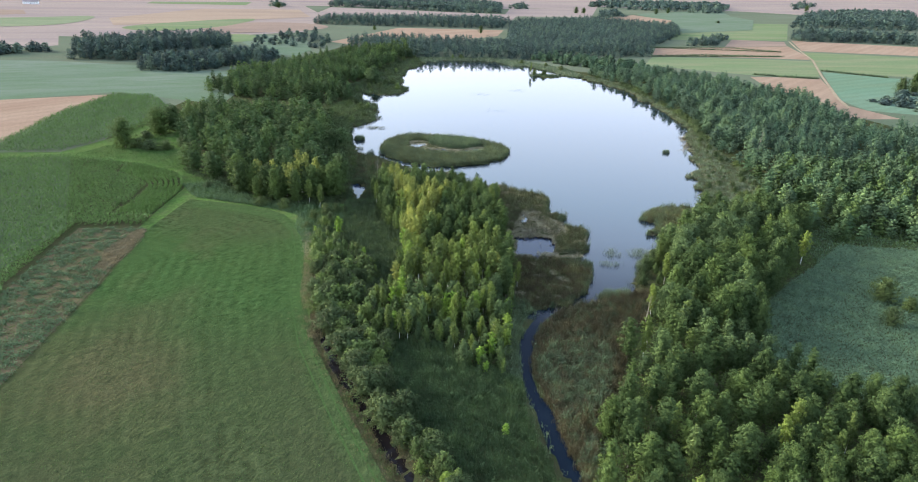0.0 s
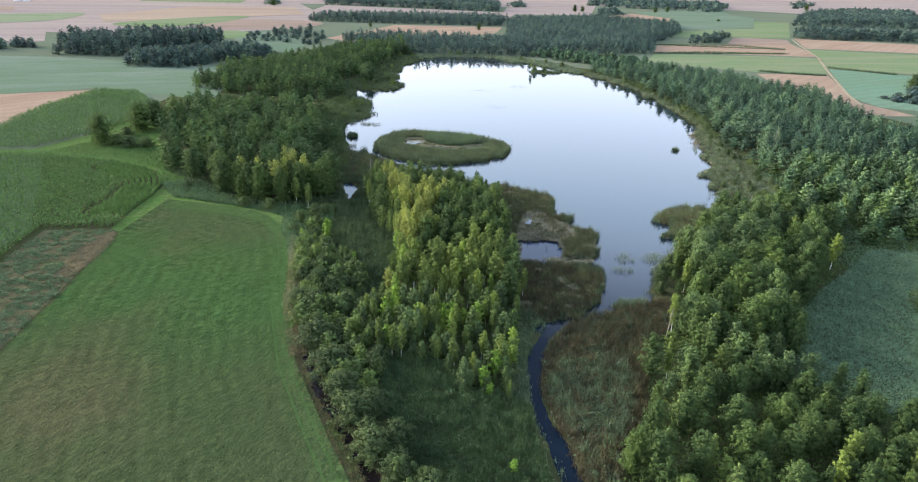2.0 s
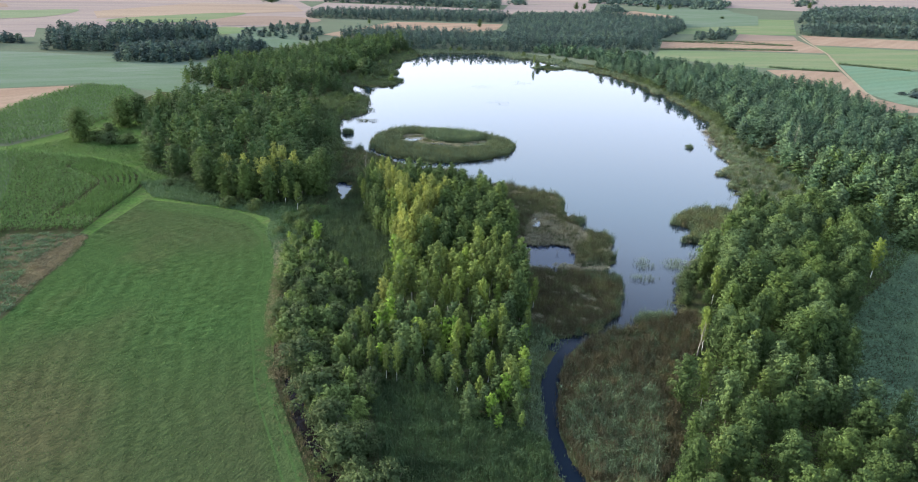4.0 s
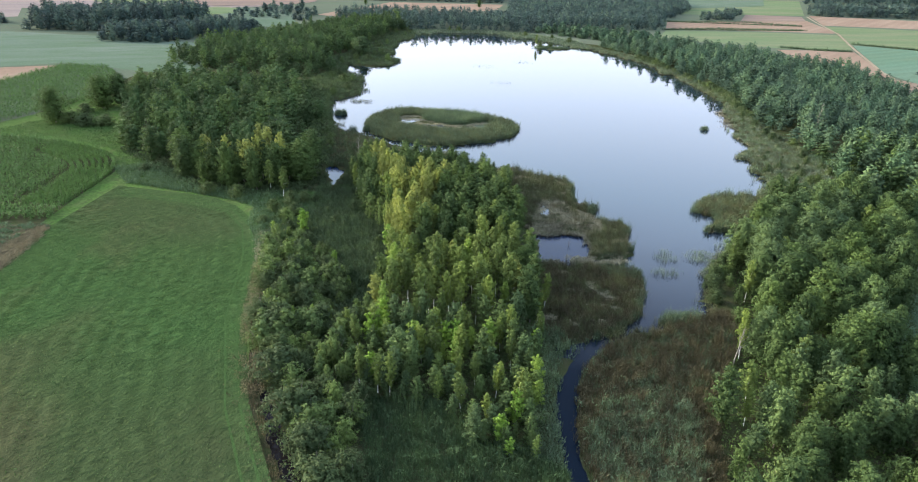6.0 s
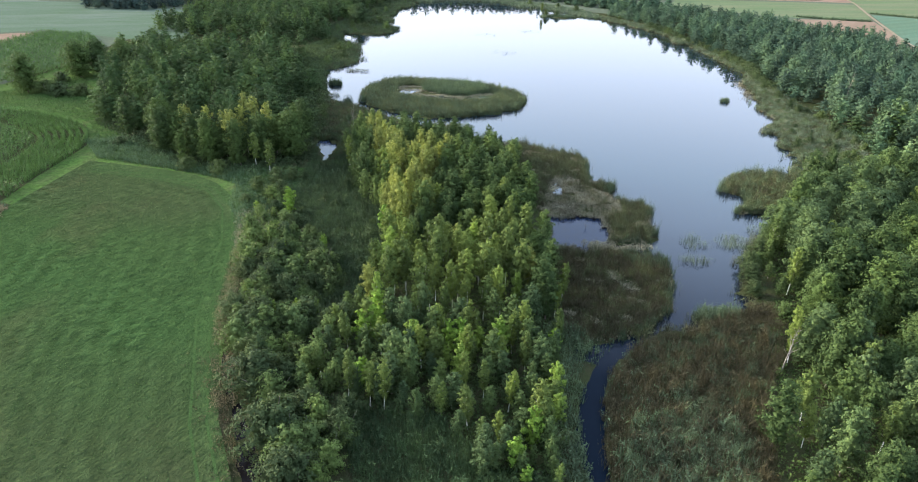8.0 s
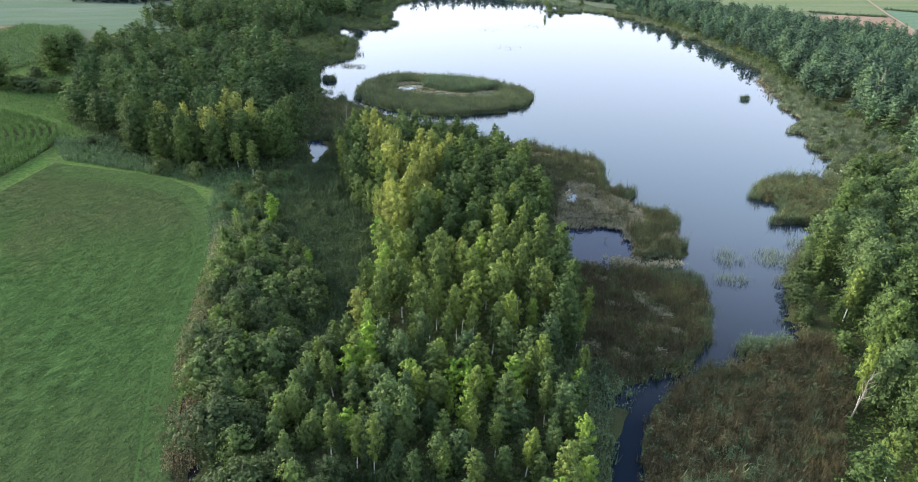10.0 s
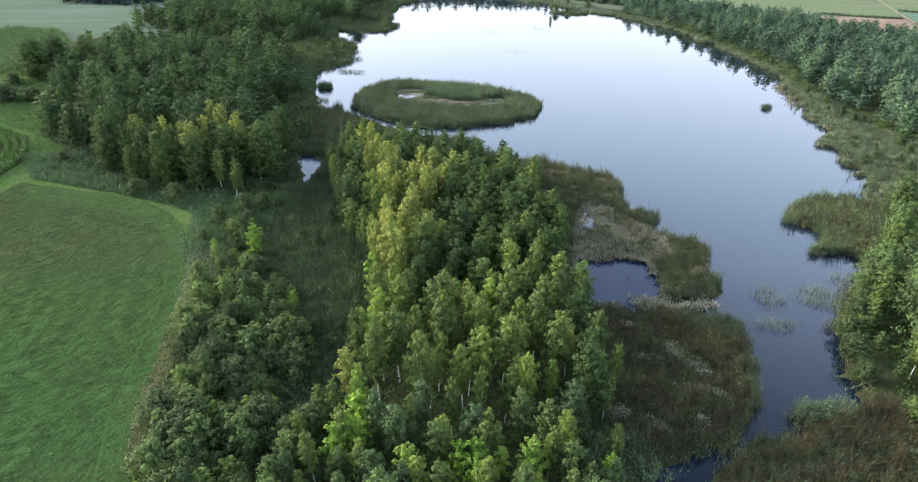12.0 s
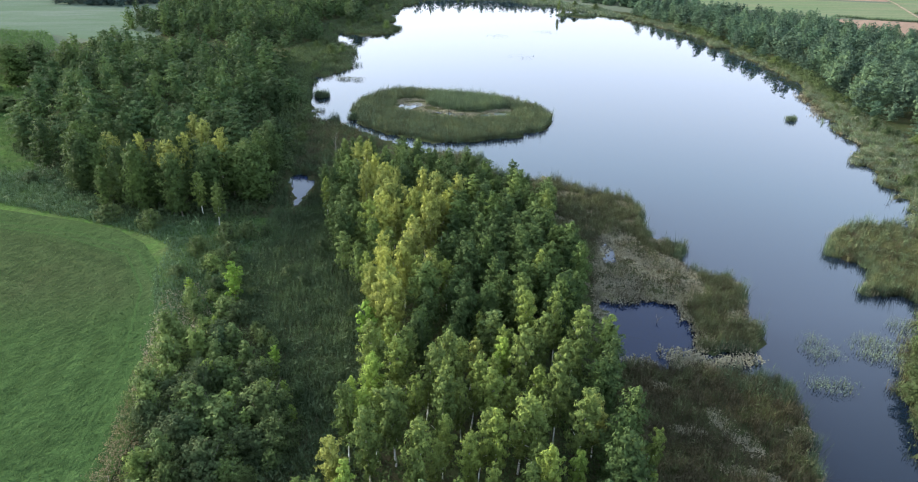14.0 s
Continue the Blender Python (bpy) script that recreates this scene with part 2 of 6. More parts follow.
STUBBLE_TAN = land_material("tan_stubble", (0.159, 0.1201, 0.0887), (0.1339, 0.1015, 0.07941), (0.1741, 0.1354, 0.09715), 0.008, 0.04, 70, (1, 0.12, 1), 0.2, 0.5, grit=0.12, rows=12, row_depth=0.05)
TILLED = land_material("tilled_field", (0.1082, 0.08131, 0.06776), (0.1294, 0.09768, 0.07586), (0.1522, 0.1144, 0.08677), 0.01, 0.05, 75, (1, 0.15, 1), 0.2, 0.5, grit=0.12, rows=10, row_depth=0.05)
FIELD_GREEN = land_material("green_crop", (0.06137, 0.09381, 0.03896), (0.08383, 0.1036, 0.05858), (0.1061, 0.1085, 0.06503), 0.01, 0.05, 75, (1, 0.15, 1), 0.2, 0.6, grit=0.12, rows=9, row_depth=0.05)
FIELD_PALE = land_material("pale_green_crop", (0.085, 0.104, 0.06), (0.1, 0.117, 0.072), (0.118, 0.122, 0.078), 0.01, 0.05, 75, (1, 0.15, 1), 0.2, 0.6, grit=0.12, rows=11, row_depth=0.05)
FIELD_TEAL = land_material("young_crop", (0.06587, 0.1056, 0.06957), (0.07666, 0.1146, 0.08039), (0.07115, 0.09653, 0.05895), 0.015, 0.06, 60, (1, 0.2, 1), 0.2, 0.6, grit=0.12, rows=9, row_depth=0.05)
TRACK = land_material("farm_track", (0.1602, 0.1285, 0.088), (0.1848, 0.1496, 0.1056), (0.132, 0.1109, 0.0704), 0.05, 0.3)
LEAF_BIRCH = leaf_material("birch_leaves", (0.04809, 0.06736, 0.01961), (0.08983, 0.1214, 0.03269), (0.1497, 0.1784, 0.05086), 0.6)
LEAF_ALDER = leaf_material("alder_leaves", (0.02139, 0.03661, 0.01297), (0.0427, 0.06706, 0.0218), (0.075, 0.1051, 0.03552), 0.5)
LEAF_ASPEN = leaf_material("aspen_leaves", (0.03802, 0.05991, 0.02093), (0.07537, 0.1082, 0.03452), (0.13, 0.1607, 0.05126), 0.5)
LEAF_GROVE = leaf_material("grove_leaves", (0.02743, 0.04548, 0.02001), (0.05473, 0.08329, 0.03301), (0.0936, 0.1231, 0.04896), 0.5)
LEAF_WILLOW = leaf_material("willow_leaves", (0.02446, 0.03672, 0.01429), (0.04555, 0.0646, 0.02517), (0.07484, 0.09682, 0.03905), 0.5)
def tones_of(name, dark, light, accent):
    """Four leaf tones of one wood, from dull and dark to fresh and light, for whole trees."""
    return [leaf_material(f"{name}_{i}", *(tuple(c * k * w for c, w in zip(col, warm)) for col in (dark, light, accent)), 0.1)
            for i, (k, warm) in enumerate(((0.72, (1, 1, 1.05)), (0.95, (1, 1, 1)), (1.0, (0.92, 1, 0.98)), (1.3, (1.08, 1.04, 0.9))))]


WOOD_WEST = tones_of("alder_wood_tone", (0.02463, 0.04402, 0.0175), (0.04045, 0.06591, 0.02407), (0.06304, 0.09205, 0.03511))
# bluish, paled leaf tones: distance haze is mixed into the colour
WOOD_FAR_HAZED = tones_of("far_wood_hazed_tone", (0.03146, 0.04986, 0.0444), (0.04389, 0.06651, 0.05668), (0.05853, 0.08447, 0.07272))
# leaf colours carry extra blue for haze over the far shore
WOOD_SHORE_HAZED = tones_of("east_wood_hazed_tone", (0.03703, 0.06252, 0.03943), (0.04957, 0.08128, 0.04929), (0.06449, 0.1001, 0.06195))
WOOD_FRESH = tones_of("fresh_wood_tone", (0.03799, 0.06403, 0.0326), (0.06218, 0.09851, 0.0474), (0.09172, 0.1312, 0.06506))
LEAF_LEMON = leaf_material("lemon_birch_leaves", (0.0804, 0.1268, 0.02283), (0.1294, 0.1871, 0.03667), (0.1765, 0.2286, 0.0538), 0.3)
LEAF_YELLOW = leaf_material("lime_green_leaves", (0.07015, 0.1288, 0.01642), (0.1094, 0.1804, 0.02789), (0.1408, 0.2121, 0.04432), 0.2)
REED_OLIVE = leaf_material("olive_reeds", (0.04456, 0.05201, 0.02466), (0.06642, 0.07469, 0.03499), (0.1008, 0.1024, 0.05305), 0.1, blotch=2.0)
REED_PALE = leaf_material("pale_shore_reeds", (0.09119, 0.1091, 0.06944), (0.1254, 0.1455, 0.09804), (0.1671, 0.1819, 0.1307), 0.1, blotch=2.0)
REED_BROWN = leaf_material("brown_sedge", (0.02875, 0.02459, 0.01302), (0.05818, 0.05025, 0.02736), (0.1193, 0.1064, 0.0595), 0.1, blotch=2.0)
REED_DARK = leaf_material("dark_reeds", (0.03452, 0.05303, 0.02827), (0.05239, 0.07502, 0.04003), (0.07664, 0.101, 0.05996), 0.1, blotch=2.0)
REED_MARSH = leaf_material("dark_marsh_reeds", (0.02134, 0.03452, 0.01544), (0.04511, 0.06775, 0.03031), (0.08892, 0.1237, 0.06136), 0.1, blotch=2.0)
REED_TEAL = leaf_material("blue_green_reeds", (0.05276, 0.09356, 0.05284), (0.0814, 0.1274, 0.07333), (0.1136, 0.1575, 0.09422), 0.1)
REED_GREEN = leaf_material("grey_green_reeds", (0.03476, 0.05344, 0.02786), (0.07203, 0.101, 0.05401), (0.135, 0.1714, 0.09642), 0.1, blotch=2.0)
REED_BED = leaf_material("tall_bed_reeds", (0.01811, 0.03322, 0.01453), (0.03768, 0.06289, 0.02817), (0.07013, 0.1059, 0.04984), 0.1, blotch=2.0)
SEDGE_PALE = leaf_material("flattened_dead_sedge", (0.1342, 0.1245, 0.08333), (0.1698, 0.1552, 0.1037), (0.2061, 0.19, 0.1291), 0.1)
CORN_LEAF = leaf_material("maize_leaves", (0.0291, 0.06008, 0.0175), (0.05384, 0.1004, 0.0277), (0.09094, 0.1369, 0.04083), 0.1)
DRY_GRASS = leaf_material("golden_dry_grass", (0.09054, 0.07559, 0.04085), (0.1229, 0.103, 0.05719), (0.1552, 0.1339, 0.0817), 0.1)
GRASS_TUFT = leaf_material("grass_tufts", (0.03072, 0.06063, 0.01634), (0.0388, 0.07276, 0.02042), (0.05012, 0.08488, 0.02778), 0.1)
LILY_LEAF = leaf_material("lily_pads", (0.06637, 0.08973, 0.05065), (0.1051, 0.1318, 0.08138), (0.1527, 0.1738, 0.1217), 0.1)
BARK_BIRCH = bark_material("birch_bark", (0.62, 0.60, 0.54), (0.10, 0.09, 0.08), 2.5)
BARK_DARK = bark_material("alder_bark", (0.14, 0.12, 0.09), (0.05, 0.04, 0.035), 5.0)
BARK_DEAD = bark_material("bleached_bark", (0.18, 0.1613, 0.1275), (0.09, 0.075, 0.06), 4.0)


# ---- geometry helpers ----
from mathutils.geometry import tessellate_polygon

def mesh_of(name, verts, faces, mat, smooth=False, slots=None):
    """A mesh from numpy arrays; faces all of one corner count. mat may be a list, with slots naming one for each face."""
    me = bpy.data.meshes.new(name)
    verts, faces = np.asarray(verts, np.float32), np.asarray(faces, np.int32)
    k = faces.shape[1]
    me.vertices.add(len(verts))
    me.vertices.foreach_set("co", verts.ravel())
    me.loops.add(faces.size)
    me.loops.foreach_set("vertex_index", faces.ravel())
    me.polygons.add(len(faces))
    me.polygons.foreach_set("loop_start", np.arange(0, faces.size, k, dtype=np.int32))
    me.polygons.foreach_set("use_smooth", np.full(len(faces), smooth))
    for m in mat if isinstance(mat, list) else [mat]:
        me.materials.append(m)
    if slots is not None:
        me.polygons.foreach_set("material_index", np.asarray(slots, np.int32))
    me.update(calc_edges=True)
    me.validate()
    return me


def part(name, me, parent, label=""):
    ob = new(name, me)
    ob.parent = parent
    if label:
        tagged(ob, label)
    return ob


def inside(poly, x, y):
    x, y = np.asarray(x, float), np.asarray(y, float)
    res = np.zeros(x.shape, bool)
    for (x0, y0), (x1, y1) in zip(poly, poly[1:] + poly[:1]):
        if y0 == y1:
            continue
        cross = (y0 > y) != (y1 > y)
        res ^= cross & (x < (x1 - x0) * (y - y0) / (y1 - y0) + x0)
    return res


def line_distance(line, x, y, closed=True):
    best = np.full(np.shape(x), 1e9)
    for (x0, y0), (x1, y1) in zip(line, line[1:] + (line[:1] if closed else [])):
        dx, dy = x1 - x0, y1 - y0
        f = np.clip(((x - x0) * dx + (y - y0) * dy) / (dx * dx + dy * dy + 1e-9), 0, 1)
        best = np.minimum(best, np.hypot(x - x0 - f * dx, y - y0 - f * dy))
    return best


def depth_in(poly, x, y):
    """Distance to the outline, positive inside."""
    d = line_distance(poly, x, y)
    return np.where(inside(poly, x, y), d, -d)


def wave_noise(x, y, size, seed=0):
    """Smooth noise about 0 in -1..1 from a few rotated waves."""
    r = np.random.RandomState(seed)
    out = np.zeros(np.shape(x))
    for k in range(7):
        a, f, p = r.uniform(0, 6.283), r.uniform(0.6, 2.2) / size, r.uniform(0, 6.283)
        out += np.sin((x * math.cos(a) + y * math.sin(a)) * f * 6.283 + p + np.sin((y * math.cos(a) - x * math.sin(a)) * f * 4 + p))
    return out / 4


def scatter(poly, spacing, seed, jitter=0.42):
    """Uneven points over a polygon, about spacing apart."""
    r = np.random.RandomState(seed)
    px, py = [p[0] for p in poly], [p[1] for p in poly]
    gy = np.arange(min(py), max(py), spacing * 0.866)
    pts = []
    for i, yy in enumerate(gy):
        xs = np.arange(min(px) + (i % 2) * spacing / 2, max(px), spacing)
        pts.append(np.stack([xs, np.full(len(xs), yy)], 1))
    p = np.concatenate(pts)
    p = p + r.uniform(-jitter, jitter, p.shape) * spacing
    return p[inside(poly, p[:, 0], p[:, 1])]


# ---- plan of the place ----
LAND = 0.4
LAKE = [(-37, 506), (-30, 542), (-10, 557), (25, 564), (49, 538), (71, 516), (91, 480), (104, 456), (112, 436), (116, 412), (118, 378), (119.5, 358), (120, 335), (119, 312), (112.5, 296), (109, 282), (106, 270), (98.9, 253.7), (102.4, 249.6), (93.7, 232.6), (88.4, 214.3), (86.8, 197.4), (68.4, 168.3), (58.1, 156.6), (51, 146.3), (47.5, 137.8), (48, 135.1), (43.4, 131.2), (37.8, 129.9), (35.3, 127.2), (27.3, 123.9), (21.3, 118.8)]
LAKE_WEST = [(17.3, 119.6), (18.1, 141.1), (18.3, 151.8), (19.3, 168.4), (18.9, 188.2), (17, 208), (-6, 226), (-29.7, 247), (-39.2, 253), (-46.9, 279.6), (-49.6, 299.3), (-44, 308), (-40, 318), (-45, 355), (-58, 375), (-57, 391), (-42, 389), (-32, 401), (-33, 416), (-40, 439), (-39, 480)]
ISLAND = [(-31.1, 261.5), (-30, 273.4), (-23.7, 284.6), (-16.1, 287.4), (-4.1, 283.5), (13.3, 278.8), (22.1, 270), (24.6, 261.5), (21, 249.2), (13, 242.3), (0, 237), (-7.1, 236.3), (-19.4, 242), (-26.9, 249.3)]
REEDS_NORTH = [(5.5, 205.2), (10.6, 211.3), (16.8, 213.8), (25.3, 206.9), (32, 203), (33.2, 197.4), (31.6, 191), (31.6, 186.6), (36.8, 183), (34.2, 179.3), (34.8, 175.6), (41.6, 171.8), (39.8, 166.5), (38.6, 158.2), (36.6, 155), (33.3, 155.1), (29.5, 154.9), (30.8, 160.1), (30.2, 165.9), (22.7, 167.9), (20, 166.9), (15, 173.5)]
REEDS_MIDDLE = [(16, 151.3), (27.3, 151.6), (30.6, 151), (37.9, 148), (36.5, 140), (33.4, 131.9), (28.8, 127), (22.8, 123.8), (18.8, 123.4), (16, 126)]
REEDS_EAST = [(60.4, 182.4), (66, 190.9), (73.9, 194.7), (82.9, 193), (90, 188.7), (92.4, 186.4), (80.2, 164), (69.8, 165), (64.3, 170.4), (59, 170.1), (65.9, 177.9)]
STREAM = [(24, 20), (22.5, 55), (20.9, 70.4), (19.8, 78.4), (18.2, 86.5), (16.4, 93.2), (16.2, 100.7), (17.2, 108.1), (19.5, 116), (24, 122)]
DITCH = [(-30, 119), (-27.0, 113.2), (-21.6, 102.3), (-14.2, 87.9), (-8.3, 77.6), (-3.9, 69.7), (2.6, 56.7), (9, 40)]
POND = [(-35, 211.4), (-32.4, 211.6), (-30.4, 209.6), (-29.4, 204.5), (-30.2, 197), (-31.4, 198.5), (-33.4, 203.4)]
FAR_ISLET = [(54, 486), (58, 481), (70, 479), (78, 482), (76, 487), (64, 489)]
HILL = [(-27.5, 203), (-22, 182), (-17, 169), (-12, 160), (-10.5, 147), (-14.2, 139), (-18.6, 113.6), (-8, 107.6), (-0.8, 106.4), (5.1, 97.5), (11.7, 95.8), (14.5, 108.1), (15.4, 125.7), (16.3, 155.7), (16, 199.6), (4.8, 203), (-6.2, 213), (-20, 217), (-27.5, 214)]
HILL_YELLOW = [(-20.8, 206), (-14.9, 203.5), (-10.4, 190), (-4.8, 186.4), (-0.5, 182), (-5.3, 167.9), (-6.9, 156.5), (-6.9, 147.5), (-10.3, 149.7), (-12.1, 160.7), (-11.6, 173.3), (-17.1, 183)]
HILL_DARK = [(-5, 181.5), (0.5, 188.2), (12.4, 183), (16.5, 168), (16.4, 125.3), (15.3, 112), (13.4, 114), (12.8, 127), (13, 140), (12.2, 153), (5.9, 155.8), (0.2, 151.5), (-1.7, 145.6), (-6.2, 147.6), (-5.7, 155.1), (-3.7, 168)]
HILL_CREST = [(-28, 216), (-6, 216), (6, 205), (17, 200), (13, 186), (0, 188), (-9.4, 190), (-15, 204), (-21, 207), (-17, 182), (-12, 170), (-12, 162), (-17, 169), (-22, 181)]
HILL_FRONT = [(-12.3, 146), (0.2, 149), (5, 156), (12.6, 153.5), (14, 140), (13.5, 124), (-11, 122), (-12.6, 133.6), (-15.6, 138)]
SHRUBS_WEST = [(-36.6, 152.5), (-33.2, 156.7), (-25.5, 149.4), (-18, 139.2), (-18.3, 113.7), (-10, 107.2), (-12.6, 96.8), (-3, 83.6), (3.1, 69.9), (8, 58), (3, 57), (-3.5, 70.5), (-13.9, 88.9), (-21.2, 103.3), (-28.2, 119.1)]
SHRUBS_NORTH = [(-39.5, 165.3), (-41, 174.5), (-34.5, 177.9), (-25.9, 157.4), (-17.3, 142.4), (-15.1, 132.6), (-30.4, 132), (-31.1, 149.8)]
REEDBED = [(-12, 109), (-1, 107.5), (5, 100), (12, 98), (15.2, 95), (15, 86), (17, 76), (20, 60), (20, 48), (7, 48), (-1, 76), (-8, 90)]
DARK_REEDS = [(-35.2, 211.5), (-30.9, 226.7), (-22, 200), (-15, 170), (-10, 155), (-11.9, 142), (-16.9, 140), (-22, 148.1), (-27.4, 157.3), (-33.1, 169.1), (-33.7, 184.5)]
MARSH_WEST = [(-39, 252), (-30, 246), (-20, 236), (-17, 216), (-25, 205), (-31, 187), (-34, 208), (-46, 264)]
FOREST_WEST = [(-103.6, 227.8), (-84.1, 207.8), (-63.8, 190), (-49.7, 186.6), (-40.1, 192.5), (-33, 190), (-35.3, 208.4), (-46.4, 260), (-56.1, 296.1), (-62, 322), (-136, 330), (-132.3, 294.1)]
FOREST_WEST_BACK = [(-66, 348), (-61, 371), (-71, 411), (-59, 463), (-50, 546), (-32, 577), (-46, 634), (-94, 577), (-128, 490), (-144, 440), (-152, 400), (-150, 380), (-128, 366)]
FOREST_EAST = [(96, 506), (112, 456), (119, 418), (122, 376), (123.5, 342), (124, 318), (120, 298), (118, 280), (117.5, 250), (116, 234), (145.5, 236.8), (186.8, 240.1), (219.5, 227.7), (250.5, 270.2), (226, 304), (205, 301), (222, 388), (200, 419), (192, 457), (162, 483), (115, 490)]
WOOD_EAST = [(113, 241), (109.6, 194.4), (107.8, 167), (134.8, 164.4), (163.5, 161.9), (219.5, 227.7), (187, 250)]
GROVE_EAST = [(53, 138.6), (56.6, 152), (67, 167.6), (85, 186.5), (106.9, 188.8), (99.5, 150.7), (83.3, 137.8), (70.2, 122.6), (63.8, 103.7), (71.7, 96.2), (77.6, 91.1), (90, 86.5), (86, 58), (24, 58), (24, 72), (28.1, 84.5), (36, 96.6), (37.2, 106.7), (44.5, 121), (50, 131.5)]
MEADOW_EAST = [(70.9, 122.7), (84.8, 137.9), (99.5, 150.7), (112.5, 164.1), (133.3, 162.2), (151.6, 155.4), (97.9, 84), (77.6, 91.1), (71.7, 96.2), (63.8, 103.7)]
SEDGE_BANK = [(23.6, 55), (22.1, 70.5), (21, 78), (19.6, 86.7), (17.9, 93.4), (17.6, 100.9), (18.7, 108.3), (21, 116), (27, 122.8), (36, 126.8), (39, 129), (44, 130.5), (48.5, 133.5), (51, 131), (45.5, 120), (37, 106.7), (35, 96.6), (28, 84.5), (24, 72)]
FRINGE_EAST = [(68, 166), (80, 197), (81.8, 214), (87, 232), (96, 250), (98, 266), (105, 290), (114, 312), (115, 335), (114, 358), (112, 379), (109, 414), (109, 432), (99, 456), (87, 474), (97, 490), (112, 462), (121, 425), (124, 380), (126, 315), (119, 285), (116, 250), (116, 232), (110, 194), (95, 188)]
FRINGE_WEST = [(-44.6, 299), (-39, 308), (-35, 318), (-40, 355), (-53, 375), (-52, 391), (-37, 389), (-27, 401), (-28, 416), (-35, 439), (-34, 480), (-32, 506), (-25, 542), (-34, 570), (-50, 546), (-59, 463), (-71, 411), (-61, 371), (-56, 296), (-46, 264)]
FRINGE_NORTH = [(-28, 536), (-8, 549), (24, 555), (45, 531), (65, 507), (84, 472), (95, 485), (90, 520), (60, 560), (25, 580), (-34, 572)]
MEADOW = [(-84.7, 191), (-64.8, 186.2), (-57, 183.3), (-51, 179), (-46.3, 173), (-43, 166), (-40, 158), (-37.9, 150), (-35.8, 140), (-33.6, 129), (-26.2, 106.5), (-16.4, 86.3), (-7.6, 69.6), (0.7, 52.5), (18, 10), (18, -60), (-66, -60), (-75.8, 61.5), (-78, 88.7), (-81.6, 129), (-86.5, 164.6)]
MAIZE = [(-107.7, 93.2), (-101.8, 124.2), (-105.1, 144.9), (-107.4, 166), (-88.5, 168.1), (-89.8, 180.8), (-91.1, 200.8), (-99.7, 218.3), (-121.4, 230.2), (-150.2, 237.6), (-174, 232.1), (-188.3, 184.7)]
MAIZE_UPPER = [(-184.2, 190.8), (-179.4, 240.2), (-157.4, 244.2), (-147.7, 269.4), (-142.9, 292.9), (-152, 334), (-175, 365), (-198, 367), (-200, 320), (-194.7, 287.2), (-189.4, 255), (-194, 202.5)]
WEEDS = [(-106, 164.3), (-87.3, 165.4), (-82.4, 129.6), (-78.7, 89), (-76.4, 60), (-94.3, 60), (-107, 92), (-101.4, 123.7)]

# ---- ground and water ----
def spread(*runs):
    vals = []
    for a, b, step in runs:
        vals += list(np.arange(a, b, step))
    return np.array(vals)


gx = spread((-4600, -1000, 300), (-1000, -200, 50), (-200, -60, 6), (-60, 122, 1.6), (122, 260, 6), (260, 1000, 50), (1000, 4700, 300))
gy = spread((-600, 0, 60), (0, 45, 6), (45, 300, 1.6), (300, 580, 3.5), (580, 1000, 40), (1000, 4900, 250))
X, Y = np.meshgrid(gx, gy)


def water_reach(X, Y):
    """How far a place lies inside the ragged outline of the water; negative on land."""
    d = depth_in(LAKE + LAKE_WEST, X, Y)
    for piece in (ISLAND, REEDS_NORTH, REEDS_MIDDLE, REEDS_EAST, FAR_ISLET):
        d = np.minimum(d, -depth_in(piece, X, Y))
    d = np.maximum(d, 1.5 + 0.35 * np.sin(Y / 4) + 0.3 * np.sin(Y / 1.7 + X) - line_distance(STREAM, X, Y, False))
    d = np.maximum(d, 0.75 + 0.7 * np.exp(-((Y - 98) / 5) ** 2) + 0.4 * np.exp(-((Y - 76) / 5) ** 2) - line_distance(DITCH, X, Y, False))
    d = np.maximum(d, depth_in(POND, X, Y))
    bays = np.where((X > 60) & (Y > 195) & (Y < 288), 3.8, np.where(Y > 290, 2.2, np.where(Y > 203, 1.3, 0.8)))
    d = d + np.where((X > 60) & (Y > 195) & (Y < 292) & (d > -12), 1.0, 0)
    spits = (X > 19) & (X < 95) & (Y > 126) & (Y < 215)
    rag = wave_noise(X, Y, 9, 1) * bays + np.where(spits, wave_noise(X, Y, 5, 2) * 1.25 + wave_noise(X, Y, 3, 8) * 0.6, wave_noise(X, Y, 3.5, 2) * 0.55)
    rag = rag + np.where((X > 60) & (Y > 195) & (Y < 288), wave_noise(X, Y, 20, 6) * 2.6 + wave_noise(X, Y, 4.5, 7) * 1.3, 0)
    rag = rag + np.where(Y > 372, wave_noise(X, Y, 26, 9) * 3.5, 0)
    rag = np.where((Y < 119) & (X < 30), rag * 0.3, rag)   # the stream and the ditch keep their width
    return d, np.where(np.abs(d) < 14, rag, 0)


lake_d, rag = water_reach(X, Y)
Z = np.clip(-(lake_d + rag) * 0.45 + 0.05, -1.3, LAND)
Z = np.where((Z >= LAND) & (np.abs(lake_d) < 40), LAND - 0.05 + 0.05 * wave_noise(X, Y, 5, 3), Z)
nx, ny = len(gx), len(gy)
ii = np.arange(nx * ny).reshape(ny, nx)
quads = np.stack([ii[:-1, :-1], ii[:-1, 1:], ii[1:, 1:], ii[1:, :-1]], -1).reshape(-1, 4)
ground = new("ground", mesh_of("ground", np.stack([X, Y, Z], -1).reshape(-1, 3), quads, SOIL, True))
tagged(ground, "dark marshy ground with olive grass and mud", "ground", kind="structure")

